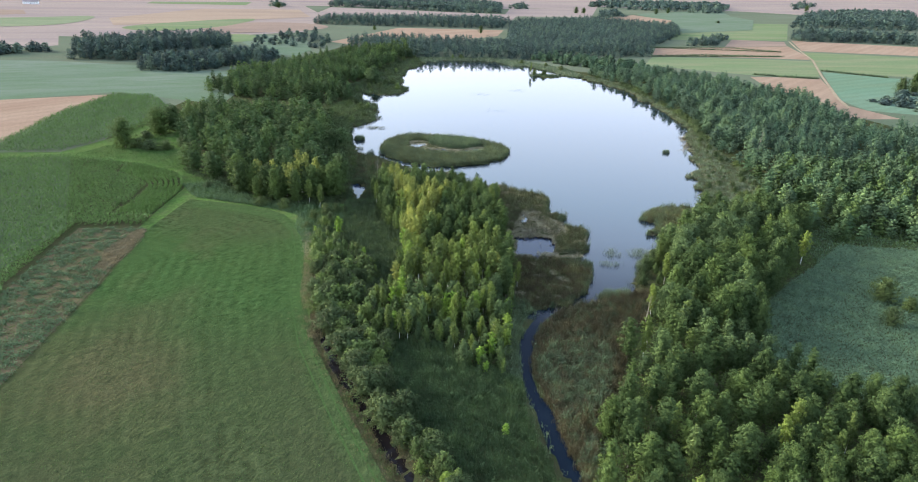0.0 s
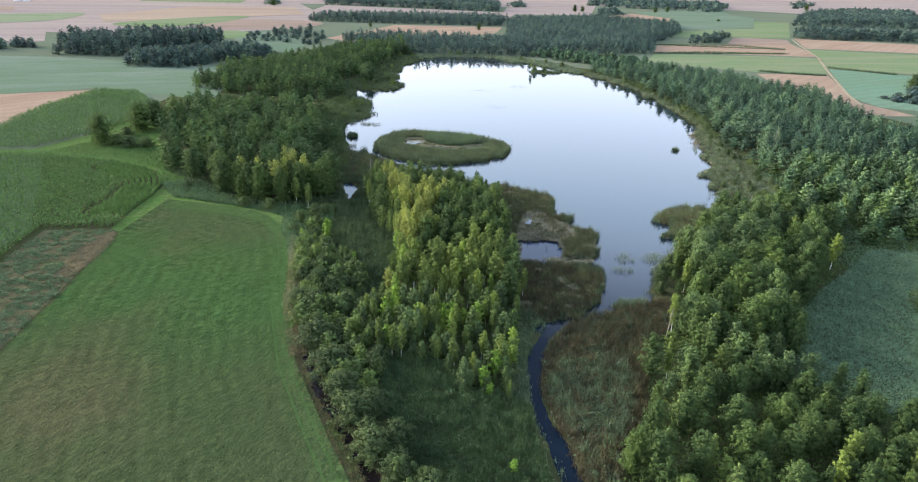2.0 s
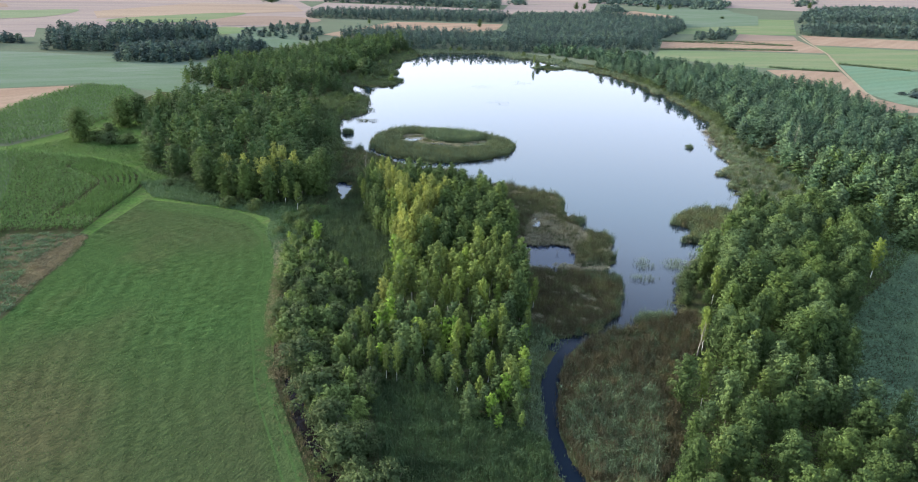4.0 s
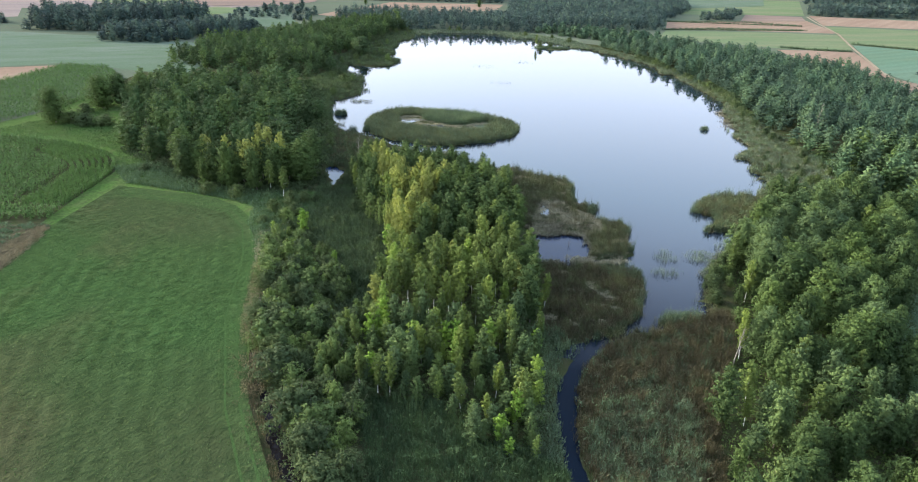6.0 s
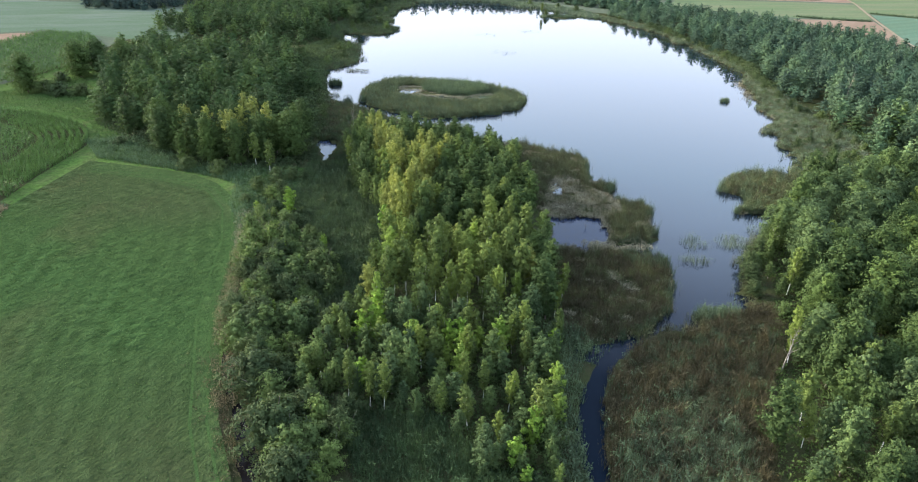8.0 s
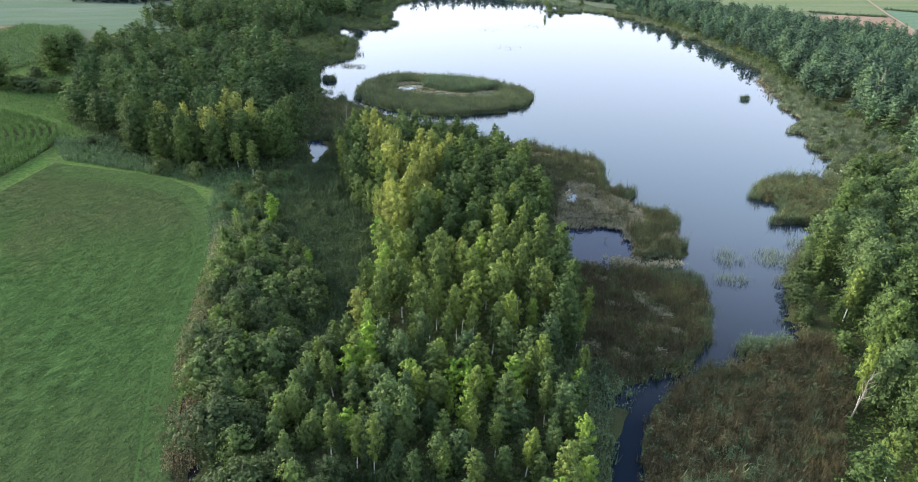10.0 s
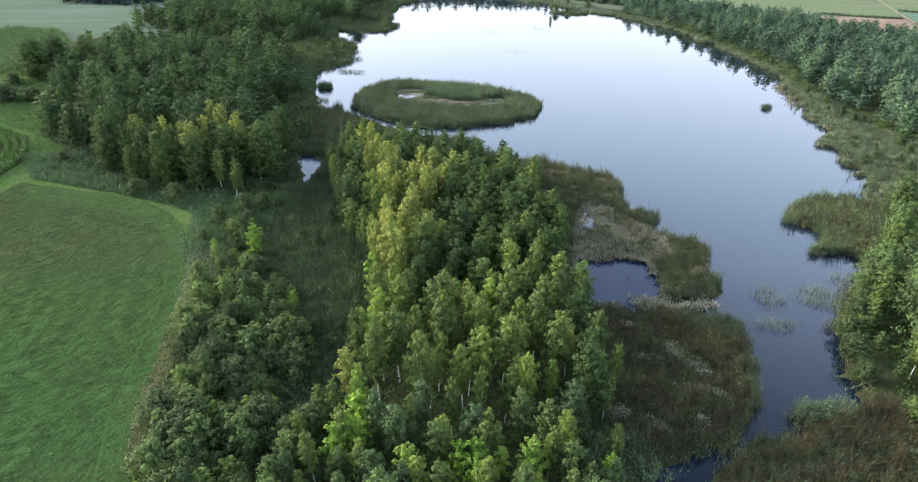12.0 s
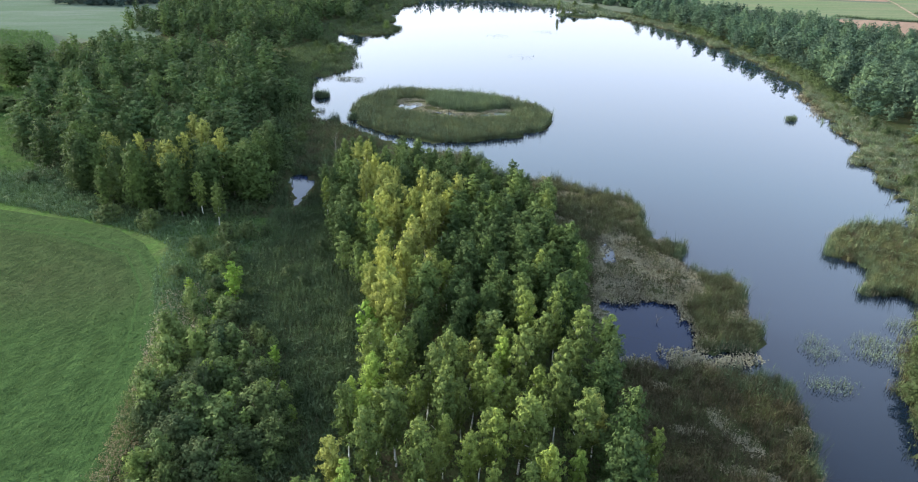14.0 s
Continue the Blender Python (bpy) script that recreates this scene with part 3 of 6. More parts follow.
wx, wy = np.meshgrid(np.arange(-130, 150, 20.0), np.arange(15, 640, 20.0))
wi = np.arange(wx.size).reshape(wx.shape)
wq = np.stack([wi[:-1, :-1], wi[:-1, 1:], wi[1:, 1:], wi[1:, :-1]], -1).reshape(-1, 4)
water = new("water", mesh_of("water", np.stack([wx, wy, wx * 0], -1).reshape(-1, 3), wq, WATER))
tagged(water, "still lake water mirroring a pale sky", "lake", kind="structure")


def field(name, poly, mat, label, lift=0.06, category="field", curved=0):
    for _ in range(curved):   # corners cut into curves
        poly = [((1 - q) * x0 + q * x1, (1 - q) * y0 + q * y1) for (x0, y0), (x1, y1) in zip(poly, poly[1:] + poly[:1]) for q in (0.25, 0.75)]
    pts = [(x, y, LAND + lift) for x, y in poly]
    tris = []
    for i, j, k in tessellate_polygon([[Vector(p) for p in pts]]):
        (x0, y0), (x1, y1), (x2, y2) = poly[i], poly[j], poly[k]
        up = (x1 - x0) * (y2 - y0) - (x2 - x0) * (y1 - y0) > 0
        tris.append((i, j, k) if up else (i, k, j))
    me = mesh_of(name, pts, tris, mat)
    return tagged(new(name, me), label, category, kind="structure")


EDGE = [(18, 10), (2, 46), (-7.6, 69.6), (-16.4, 86.3), (-26.2, 106.5), (-33.6, 129), (-37.9, 152.5), (-42.5, 166.9), (-50, 177.5), (-64.8, 184), (-80, 187)]


def mown_meadow(poly):
    """The meadow as one sheet cut into squares, which know how far they lie from the field's edge."""
    bm = bmesh.new()
    bm.faces.new([bm.verts.new((x, y, LAND + 0.06)) for x, y in poly])
    for axis, values in (((1, 0, 0), range(-85, 18, 4)), ((0, 1, 0), range(-56, 192, 4))):
        for k in values:
            bmesh.ops.bisect_plane(bm, geom=bm.faces[:] + bm.edges[:] + bm.verts[:], plane_co=[k * c for c in axis], plane_no=axis)
    bmesh.ops.recalc_face_normals(bm, faces=bm.faces[:])
    if sum(f.normal.z for f in bm.faces) < 0:
        bmesh.ops.reverse_faces(bm, faces=bm.faces[:])
    me = bpy.data.meshes.new("meadow")
    bm.to_mesh(me)
    bm.free()
    co = np.array([v.co[:2] for v in me.vertices])
    far = line_distance(EDGE, co[:, 0], co[:, 1], False)
    me.attributes.new("from_edge", "FLOAT", "POINT").data.foreach_set("value", far.astype(np.float32))
    me.materials.append(MEADOW_GRASS)
    return tagged(new("meadow", me), "mown green hay meadow with faint wheel lines", "meadow", kind="structure")


mown_meadow(MEADOW)
field("fallow_strip", WEEDS, WEED_SOIL, "weedy fallow strip of dry soil beside the meadow", 0.05)
field("marsh_meadow", [(-310, 307), (-248, 343), (-222, 359), (-200, 375), (-128, 345), (-140, 458), (-200, 470), (-242, 484), (-306, 496), (-476, 486)], MARSH_PALE, "pale green marsh meadow of long grass", 0.05, "meadow")
field("stubble_field", [(-260, 150), (-197, 184.1), (-189.4, 255), (-194.7, 287.2), (-200, 320), (-198, 367), (-248, 343), (-310, 307)], STUBBLE, "harvested straw-coloured stubble field")
field("stubble_field", [(-409, 539), (-364, 595), (-410, 674), (-263, 652), (-237, 735), (-184, 788), (-206, 1045), (-315, 1362), (-545, 1600), (-1600, 1500), (-1049, 700)], STUBBLE_PINK, "wide pale harvested field beyond the marsh")
field("stubble_field", [(-133, 685), (-80, 881), (61, 887), (48, 799), (-26, 699), (-108, 662)], STUBBLE, "straw-coloured stubble field between woods")
field("stubble_field", [(79, 1187), (242, 1218), (338, 1646), (107, 1431)], STUBBLE_PINK, "pale stubble field beyond the north wood")
field("tilled_strip", [(191, 636), (215, 709), (383, 760), (347, 631), (297, 635)], STUBBLE, "narrow straw-coloured field strip")
field("crop_field", [(187, 622), (293, 625), (341, 617), (291, 514), (238, 512), (162, 559)], FIELD_GREEN, "light green crop field behind the east wood")
field("stubble_field", [(231, 504), (288, 508), (242, 392), (252, 351), (202, 345)], STUBBLE, "straw-coloured field corner beside the track")
field("crop_field", [(308, 543), (407, 481), (303, 349), (246, 375), (249, 409)], FIELD_TEAL, "blue-green young crop field beside the track")
field("crop_field", [(371, 699), (544, 656), (419, 497), (311, 554)], FIELD_GREEN, "green crop field east of the track")
field("stubble_field", [(424, 838), (631, 767), (561, 678), (375, 711)], STUBBLE, "straw-coloured field along the far wood")
field("crop_field", [(227, 802), (419, 837), (575, 1162), (347, 1138), (334, 990)], FIELD_GREEN, "pale green field beyond the tilled strip")
field("tilled_field", [(300, 735), (383, 762), (405, 815), (345, 830)], TILLED, "bare brown tilled field", 0.12)
field("far_fields", [(-4500, 1610), (-545, 1602), (-315, 1364), (107, 1440), (338, 1650), (668, 1600), (1100, 1200), (4500, 900), (4500, 4800), (-4500, 4800)], STUBBLE_PINK, "pale harvested farmland out to the horizon", 0.05)
for lift, outline in zip((0.02, 0.028, 0.036), ([(-4500, -600), (-110, -600), (-110, 165), (-150, 238), (-152, 430), (-110, 660), (-110, 700), (-4500, 700)],
                [(-4500, 700), (-110, 700), (-110, 660), (-34, 576), (25, 584), (95, 510), (118, 495), (215, 400), (4500, 400), (4500, 4800), (-4500, 4800)],
                [(215, 400), (250, 270), (220, 225), (165, 160), (150, 150), (98, 83), (95, -600), (4500, -600), (4500, 400)])):
    field("pasture", outline, PASTURE, "dull green pasture and marsh between the woods", lift, "pasture")
field("rough_grass", [(-157, 243), (-121, 231), (-100, 219), (-91, 202), (-90.5, 181), (-89.5, 166), (-84, 164), (-83, 186), (-66, 182), (-52, 175), (-46, 163), (-36, 178), (-33, 190), (-50, 189), (-64, 192), (-84, 210), (-103, 230), (-132, 296), (-143, 293), (-148, 270)], ROUGH_GRASS, "rough green grass beside the maize", 0.04, "grass")
field("grass_strip", [(-190, 186), (-174, 232), (-150, 237.6), (-121, 230), (-110, 240), (-132, 296), (-146, 293), (-148, 269), (-157, 243), (-180, 240), (-186, 190)], ROUGH_GRASS, "yellow-green grass strip between two maize fields", 0.035, "grass")
field("verge", [(-36, 190), (-46, 176), (-46, 163), (-41, 152), (-37, 128.5), (-28, 106), (-26.6, 107), (-32.6, 129), (-34.5, 150), (-30, 160)], ROUGH_GRASS, "narrow rough grass verge between meadow and bushes", 0.03, "grass")

field("stubble_field", [(-485, 921), (-453, 1175), (-293, 1223), (-231, 1038), (-360, 877), (-422, 809)], STUBBLE_TAN, "tan harvested field on the far slope", 0.31)
field("green_strip", [(-640, 730), (-524, 752), (-480, 795), (-490, 882), (-523, 965), (-572, 900), (-660, 850)], FIELD_PALE, "pale green field on the far slope", 0.3, curved=3)
field("green_strip", [(-400, 772), (-354, 748), (-322, 768), (-298, 822), (-290, 884), (-292, 985), (-342, 940), (-380, 867), (-402, 822)], FIELD_GREEN, "curved green crop strip between stubble fields", 0.36, curved=3)
field("tilled_field", [(-300, 756), (-244, 756), (-192, 790), (-165, 846), (-178, 896), (-235, 924), (-290, 904), (-312, 850)], TILLED, "grey-brown tilled field on the far slope", 0.34, curved=3)
field("green_strip", [(-244, 645), (-225, 648), (-204, 690), (-235, 745), (-260, 737)], FIELD_GREEN, "small green field beside the far wood", 0.36, curved=2)
field("stubble_field", [(229, 1149), (343, 1322), (378, 1181), (328, 1050), (281, 1045)], STUBBLE, "tan field strip beyond the north wood", 0.32)
field("pale_crop", [(361, 1372), (632, 1626), (553, 1360), (554, 1253), (442, 997), (310, 912), (329, 1026)], MARSH_PALE, "pale green field beyond the north wood", 0.3)


field("marsh_meadow", [(-231, 684), (-223, 740), (-162, 702), (-136, 608), (-140, 558), (-176, 581)], MARSH_PALE, "pale green clearing between far woods", 0.2, "meadow")


def ribbon(name, line, width, mat, label, lift, category):
    v, f = [], []
    for i, (x, y) in enumerate(line):
        x0, y0 = line[max(i - 1, 0)]
        x1, y1 = line[min(i + 1, len(line) - 1)]
        d = Vector((x1 - x0, y1 - y0)).normalized()
        v += [(x - d.y * width / 2, y + d.x * width / 2, LAND + lift), (x + d.y * width / 2, y - d.x * width / 2, LAND + lift)]
        if i:
            f.append((2 * i - 2, 2 * i - 1, 2 * i + 1, 2 * i))
    return tagged(new(name, mesh_of(name, v, f, mat)), label, category, kind="structure")


def sheet(name, poly, z, mat, label, category):
    me = mesh_of(name, [(x, y, z) for x, y in poly], [tuple(range(len(poly)))], mat)
    return tagged(new(name, me), label, category, kind="structure")


for step in (1.3, 3.1):
    line = []
    for i, (x, y) in enumerate(EDGE):
        d = Vector((EDGE[min(i + 1, 10)][0] - EDGE[max(i - 1, 0)][0], EDGE[min(i + 1, 10)][1] - EDGE[max(i - 1, 0)][1])).normalized()
        line.append((x - d.y * step, y + d.x * step))
    ribbon("wheel_line", line, 0.32, WHEEL_GRASS, "faint pressed wheel line along the meadow edge", 0.066, "track")
sheet("pond_water", [(-36, 193), (-27, 193), (-27, 214), (-36, 214)], 0.012, DULL_WATER, "small dark pond among marsh reeds", "pond")
ribbon("ditch_water", DITCH, 5.0, DITCH_WATER, "black still water in the drainage ditch", 0.015 - LAND, "ditch")
sheet("pool_water", [(21.9, 181.7), (23.6, 183.7), (24.5, 180.9), (24.0, 177.3), (22.2, 176.4)], 0.46, WATER, "small dark puddle in the reed spit", "pool")
for pool in ([(-19, 262), (-18, 269), (-13, 271.5), (-10.5, 268), (-14, 265.5), (-15.5, 261.5)], [(-9, 261.5), (-4, 262.5), (1, 260.5), (-2, 258.5)], [(4, 259.5), (9, 263), (13.5, 262), (9, 258)]):
    sheet("pool_water", pool, 0.47, WATER, "shallow open water inside the reed island", "pool")
sheet("pool_water", [(19, 151), (31, 152), (31, 156), (31, 168), (19, 169)], 0.012, DULL_WATER, "dark still pool among the reeds", "pool")
ribbon("track", [(414, 821), (386, 748), (343, 626), (296, 521), (250, 413), (239, 381)], 2.0, TRACK, "pale sandy farm track between fields", 0.2, "track")


# ---- plants ----
def leaf_quads(pos, out, size, r, droop=0.0, stir=0.5):
    """Leaf clumps at pos facing roughly out. Returns vertices and triangles."""
    n = len(pos)
    nrm = out + r.normal(0, stir, (n, 3))
    nrm[:, 2] += 0.05
    nrm /= np.linalg.norm(nrm, axis=1)[:, None] + 1e-9
    a = r.normal(0, 1, (n, 3))
    a[:, 2] -= droop
    u = a - nrm * (a * nrm).sum(1)[:, None]
    u /= np.linalg.norm(u, axis=1)[:, None] + 1e-9
    w = np.cross(nrm, u)
    s = (size * r.uniform(0.6, 1.35, n))[:, None]
    p0, p1 = pos - u * s * 0.5 + w * s * 0.42, pos - u * s * 0.5 - w * s * 0.42
    p2 = pos + u * s * 0.75 - nrm * s * 0.2
    v = np.stack([p0, p1, p2], 1).reshape(-1, 3)
    return v, np.arange(n * 3).reshape(n, 3)


PROFILES = {  # half width of the crown at rising heights, as parts of its greatest half width
    "birch": [(0.0, 0.35), (0.15, 0.7), (0.35, 0.95), (0.6, 1.0), (0.8, 0.78), (0.93, 0.48), (1.0, 0.2)],
    "alder": [(0.0, 0.6), (0.2, 0.95), (0.45, 1.0), (0.7, 0.88), (0.88, 0.6), (1.0, 0.2)],
    "cone": [(0.0, 0.75), (0.18, 1.05), (0.4, 0.98), (0.65, 0.7), (0.85, 0.38), (1.0, 0.05)],
    "dome": [(0.0, 0.72), (0.25, 1.0), (0.5, 0.97), (0.72, 0.78), (0.88, 0.5), (1.0, 0.14)],
    "bush": [(0.0, 0.85), (0.3, 1.0), (0.6, 0.88), (0.85, 0.55), (1.0, 0.2)],
}


HABITS = {  # spray radius, its upright stretch, how far boughs rise outwards
    "birch": (0.23, 1.35, 0.35), "alder": (0.24, 0.85, 0.45), "cone": (0.2, 0.75, 0.3), "dome": (0.23, 0.8, 0.4), "bush": (0.2, 0.95, 0.6),
}


def crown(kind, height, base, half, n, size, seed, boughs=34, core=True, droop=0.3, stir=0.5):
    """Vertices and triangles of a crown from z = base to height: boughs that carry sprays of leaves, round a shaded core."""
    r = np.random.RandomState(seed)
    hs, ws = zip(*PROFILES[kind])
    spray, stretch, rise = HABITS[kind]
    u = np.clip((np.arange(boughs) + r.uniform(0, 1, boughs)) / boughs, 0, 1) ** 0.9
    ang = np.arange(boughs) * 2.4 + r.uniform(-0.4, 0.4, boughs)
    rad = np.interp(u, hs, ws) * half * (r.uniform(0.84, 1.05, boughs) if kind == "bush" else r.uniform(0.66, 1.1, boughs))
    cen, siz = [], []
    for f in (1.0, 0.74, 0.46):
        cen.append(np.stack([rad * f * np.cos(ang), rad * f * np.sin(ang), base + u * (height - base) - (1 - f) * rad * rise], 1) + r.normal(0, 0.05 * half, (boughs, 3)))
        siz.append(half * spray * (1.25 - 0.35 * f) * r.uniform(0.75, 1.3, boughs) * (0.6 + 0.4 * np.interp(u, hs, ws)))
    cen, siz = np.concatenate(cen), np.concatenate(siz)
    odds = np.repeat((1.0, 0.75, 0.35), boughs) * siz ** 1.6
    pick = r.choice(len(cen), n, p=odds / odds.sum())
    way = r.normal(0, 1, (n, 3))
    way[:, 2] = np.where(r.rand(n) < 0.45, np.abs(way[:, 2]), way[:, 2])
    way /= np.linalg.norm(way, axis=1)[:, None]
    pos = cen[pick] + way * (siz[pick] * r.uniform(0.55, 1.05, n))[:, None] * [1, 1, stretch]
    if stretch > 1:   # hanging twigs
        pos[:, 2] -= siz[pick] * 0.5
    axis = np.zeros((n, 3))
    axis[:, 2] = base + (height - base) * 0.4
    out = pos - axis
    out[:, 2] *= half / (height - base) * 1.6
    out /= np.linalg.norm(out, axis=1)[:, None] + 1e-9
    v, f = leaf_quads(pos, out * 0.68 + way * 0.6, size, r, droop, stir)
    if core:   # larger clumps deep inside, which stop the view through
        m = n // 6
        uu, aa = r.uniform(0.02, 0.86, m), r.uniform(0, 6.283, m)
        rr = np.interp(uu, hs, ws) * half * r.uniform(0.15, 0.46, m)
        inner = np.stack([rr * np.cos(aa), rr * np.sin(aa), base + uu * (height - base)], 1)
        side = np.stack([np.cos(aa), np.sin(aa), uu * 0.4], 1)
        iv, jf = leaf_quads(inner, side, max(size * 1.7, half * 0.24), r, droop)
        f = np.concatenate([f, jf + len(v)])
        v = np.concatenate([v, iv])
    return v, f


def tube(points, radii, segs=6):
    """A tapered limb through points."""
    v, f = [], []
    for i, (p, rad) in enumerate(zip(points, radii)):
        p = Vector(p)
        d = (Vector(points[min(i + 1, len(points) - 1)]) - Vector(points[max(i - 1, 0)])).normalized()
        s = d.orthogonal().normalized()
        t = d.cross(s)
        for j in range(segs):
            a = 2 * math.pi * j / segs
            v.append(p + s * rad * math.cos(a) + t * rad * math.sin(a))
        if i:
            for j in range(segs):
                a, b, n = (i - 1) * segs, i * segs, (j + 1) % segs
                f += [(a + j, a + n, b + n), (a + j, b + n, b + j)]
    return np.array(v, float), np.array(f)


def trunk(height, base, half, rad, seed, limbs=5, stems=1):
    r = np.random.RandomState(seed)
    vs, fs, n = [], [], 0
    pieces = []
    for s in range(stems):
        lean = r.normal(0, 0.015 if stems == 1 else 0.22, 2)
        pts = [(lean[0] * h * height + r.normal(0, 0.03), lean[1] * h * height + r.normal(0, 0.03), h * height * 0.86 - 0.3 * (h == 0)) for h in (0, 0.2, 0.45, 0.7, 1.0)]
        pieces.append((pts, [rad * k for k in (1.25, 0.95, 0.7, 0.42, 0.1)], 6))
    for k in range(limbs):
        h = base + (height - base) * (0.08 + 0.7 * k / max(limbs, 1))
        a = k * 2.4 + r.uniform(0, 1)
        reach = half * r.uniform(0.55, 0.9) * (1 - 0.5 * k / max(limbs, 1))
        pts = [(0, 0, h - 0.3), (math.cos(a) * reach * 0.5, math.sin(a) * reach * 0.5, h + 0.35), (math.cos(a) * reach, math.sin(a) * reach, h + 0.9)]
        pieces.append((pts, [rad * 0.4, rad * 0.25, rad * 0.07], 4))
    for pts, radii, segs in pieces:
        v, f = tube(pts, radii, segs)
        vs.append(v)
        fs.append(f + n)
        n += len(v)
    return np.concatenate(vs), np.concatenate(fs)


def tree_pattern(name, kind, height, base, half, n, size, leaf, bark, seed, rad=0.11, limbs=5, boughs=34, stems=1, droop=0.3):
    """Meshes of one tree: trunk and crown, shared by all trees of this pattern."""
    tv, tf = trunk(height, base, half, rad, seed + 50, limbs, stems)
    cv, cf = crown(kind, height, base, half, n, size, seed, boughs, True, droop, 0.3 if kind == "bush" else 0.36)
    return name, mesh_of(name + "_trunk", tv, tf, bark, True), mesh_of(name + "_crown", cv, cf, leaf), height


def plant_tree(pattern, x, y, z, height, turn, wide, label, category, group):
    name, tm, cm, h0 = pattern
    root = new(name)
    root.empty_display_size = 0.5
    k = height / h0
    root.matrix_basis = pose(x, y, z, 4 * math.sin(x * 7), 4 * math.sin(y * 9), turn) @ Matrix.Diagonal((k * wide, k * wide, k, 1))
    tagged(root, label, category, group)
    part("trunk", tm, root)
    part("crown", cm, root)
    return root


BIRCH = [tree_pattern("birch_tree", "birch", 11, 2.8, 1.65, 2500, 0.2, LEAF_BIRCH, BARK_BIRCH, 100 + i, 0.10, 5, 40, 1, 1.6) for i in range(7)]
BRIGHT = [tree_pattern("birch_tree", "birch", 11, 2.4, 1.75, 2500, 0.2, LEAF_BRIGHT, BARK_BIRCH, 150 + i, 0.10, 5, 40, 1, 1.6) for i in range(4)]
ALDER = [tree_pattern("alder_tree", "alder" if i % 2 else "dome", 11, 1.2, 2.5, 2700, 0.235, LEAF_ALDER, BARK_DARK, 200 + i, 0.13, 5, 46) for i in range(6)]
ASPEN = [tree_pattern("aspen_tree", "alder" if i % 3 else "dome", 10, 1.0, 2.25, 2000, 0.26, LEAF_ASPEN, BARK_DARK, 300 + i, 0.12, 5, 42) for i in range(6)]
GROVE = [tree_pattern("aspen_tree", "alder" if i % 3 else "dome", 10, 1.0, 2.5, 2300, 0.26, LEAF_GROVE, BARK_DARK, 320 + i, 0.12, 5, 48) for i in range(6)]
BROAD = [tree_pattern("aspen_tree", "alder" if i % 2 else "dome", 11, 0.8, 3.7, 4600, 0.255, LEAF_GROVE, BARK_DARK, 340 + i, 0.16, 6, 70) for i in range(4)]
BROAD_DARK = [tree_pattern("alder_tree", "alder" if i % 2 else "dome", 11, 0.8, 3.4, 4600, 0.25, LEAF_ALDER, BARK_DARK, 360 + i, 0.16, 6, 70) for i in range(3)]
LEMON = [tree_pattern("birch_tree", "birch", 11, 2.4, 1.75, 2500, 0.2, LEAF_LEMON, BARK_BIRCH, 170 + i, 0.10, 5, 40, 1, 1.6) for i in range(2)]
LIME = [tree_pattern("young_maple_tree", "alder", 6, 0.6, 1.6, 1100, 0.25, LEAF_YELLOW, BARK_DARK, 350 + i, 0.09, 4, 26) for i in range(2)]
YOUNG = [tree_pattern("young_maple_tree", "alder" if i else "dome", 7, 0.5, 2.0, 1700, 0.23, LEAF_LEMON, BARK_DARK, 355 + i, 0.09, 4, 34) for i in range(3)]
WILLOW = [tree_pattern("willow_bush", "bush", 4.2, 0.1, 2.7, 2700, 0.18, LEAF_WILLOW, BARK_DARK, 400 + i, 0.08, 4, 46, 3) for i in range(5)]

SCRUB = [tree_pattern("scrub_bush", "bush", 4.2, 0.1, 2.2, 1800, 0.2, LEAF_ASPEN, BARK_DARK, 430 + i, 0.07, 4, 40, 3) for i in range(4)]

LABELS = {
    "scrub_bush": ("mid-green leafy bush among willows", "bush", "leafy scrub bushes"),
    "birch_tree": ("yellow-green birch with a slender pale trunk", "tree", "birches of the shore grove"),
    "alder_tree": ("dark green alder with a dense rounded crown", "tree", "alders by the lake"),
    "aspen_tree": ("mid-green broadleaf tree with a full crown", "tree", "broadleaf trees by the lake"),
    "young_maple_tree": ("young lime-green tree among darker bushes", "tree", "young bright trees"),
    "willow_bush": ("grey-green rounded willow bush", "bush", "willow bushes"),
}


def plant_area(poly, spacing, seed, choose, keep=None):
    """Trees over an area. choose(x, y, r) gives pattern list and height."""
    r = np.random.RandomState(seed)
    for x, y in scatter(poly, spacing, seed):
        pats, h = choose(x, y, r)
        turn, wide, which = r.uniform(0, 360), r.uniform(0.72, 1.1), r.randint(0, 99)
        if pats is None or (keep and not keep(x, y)):
            continue
        p = pats[which % len(pats)]
        plant_tree(p, x, y, LAND - 0.1, h, turn, wide, *LABELS[p[0]])


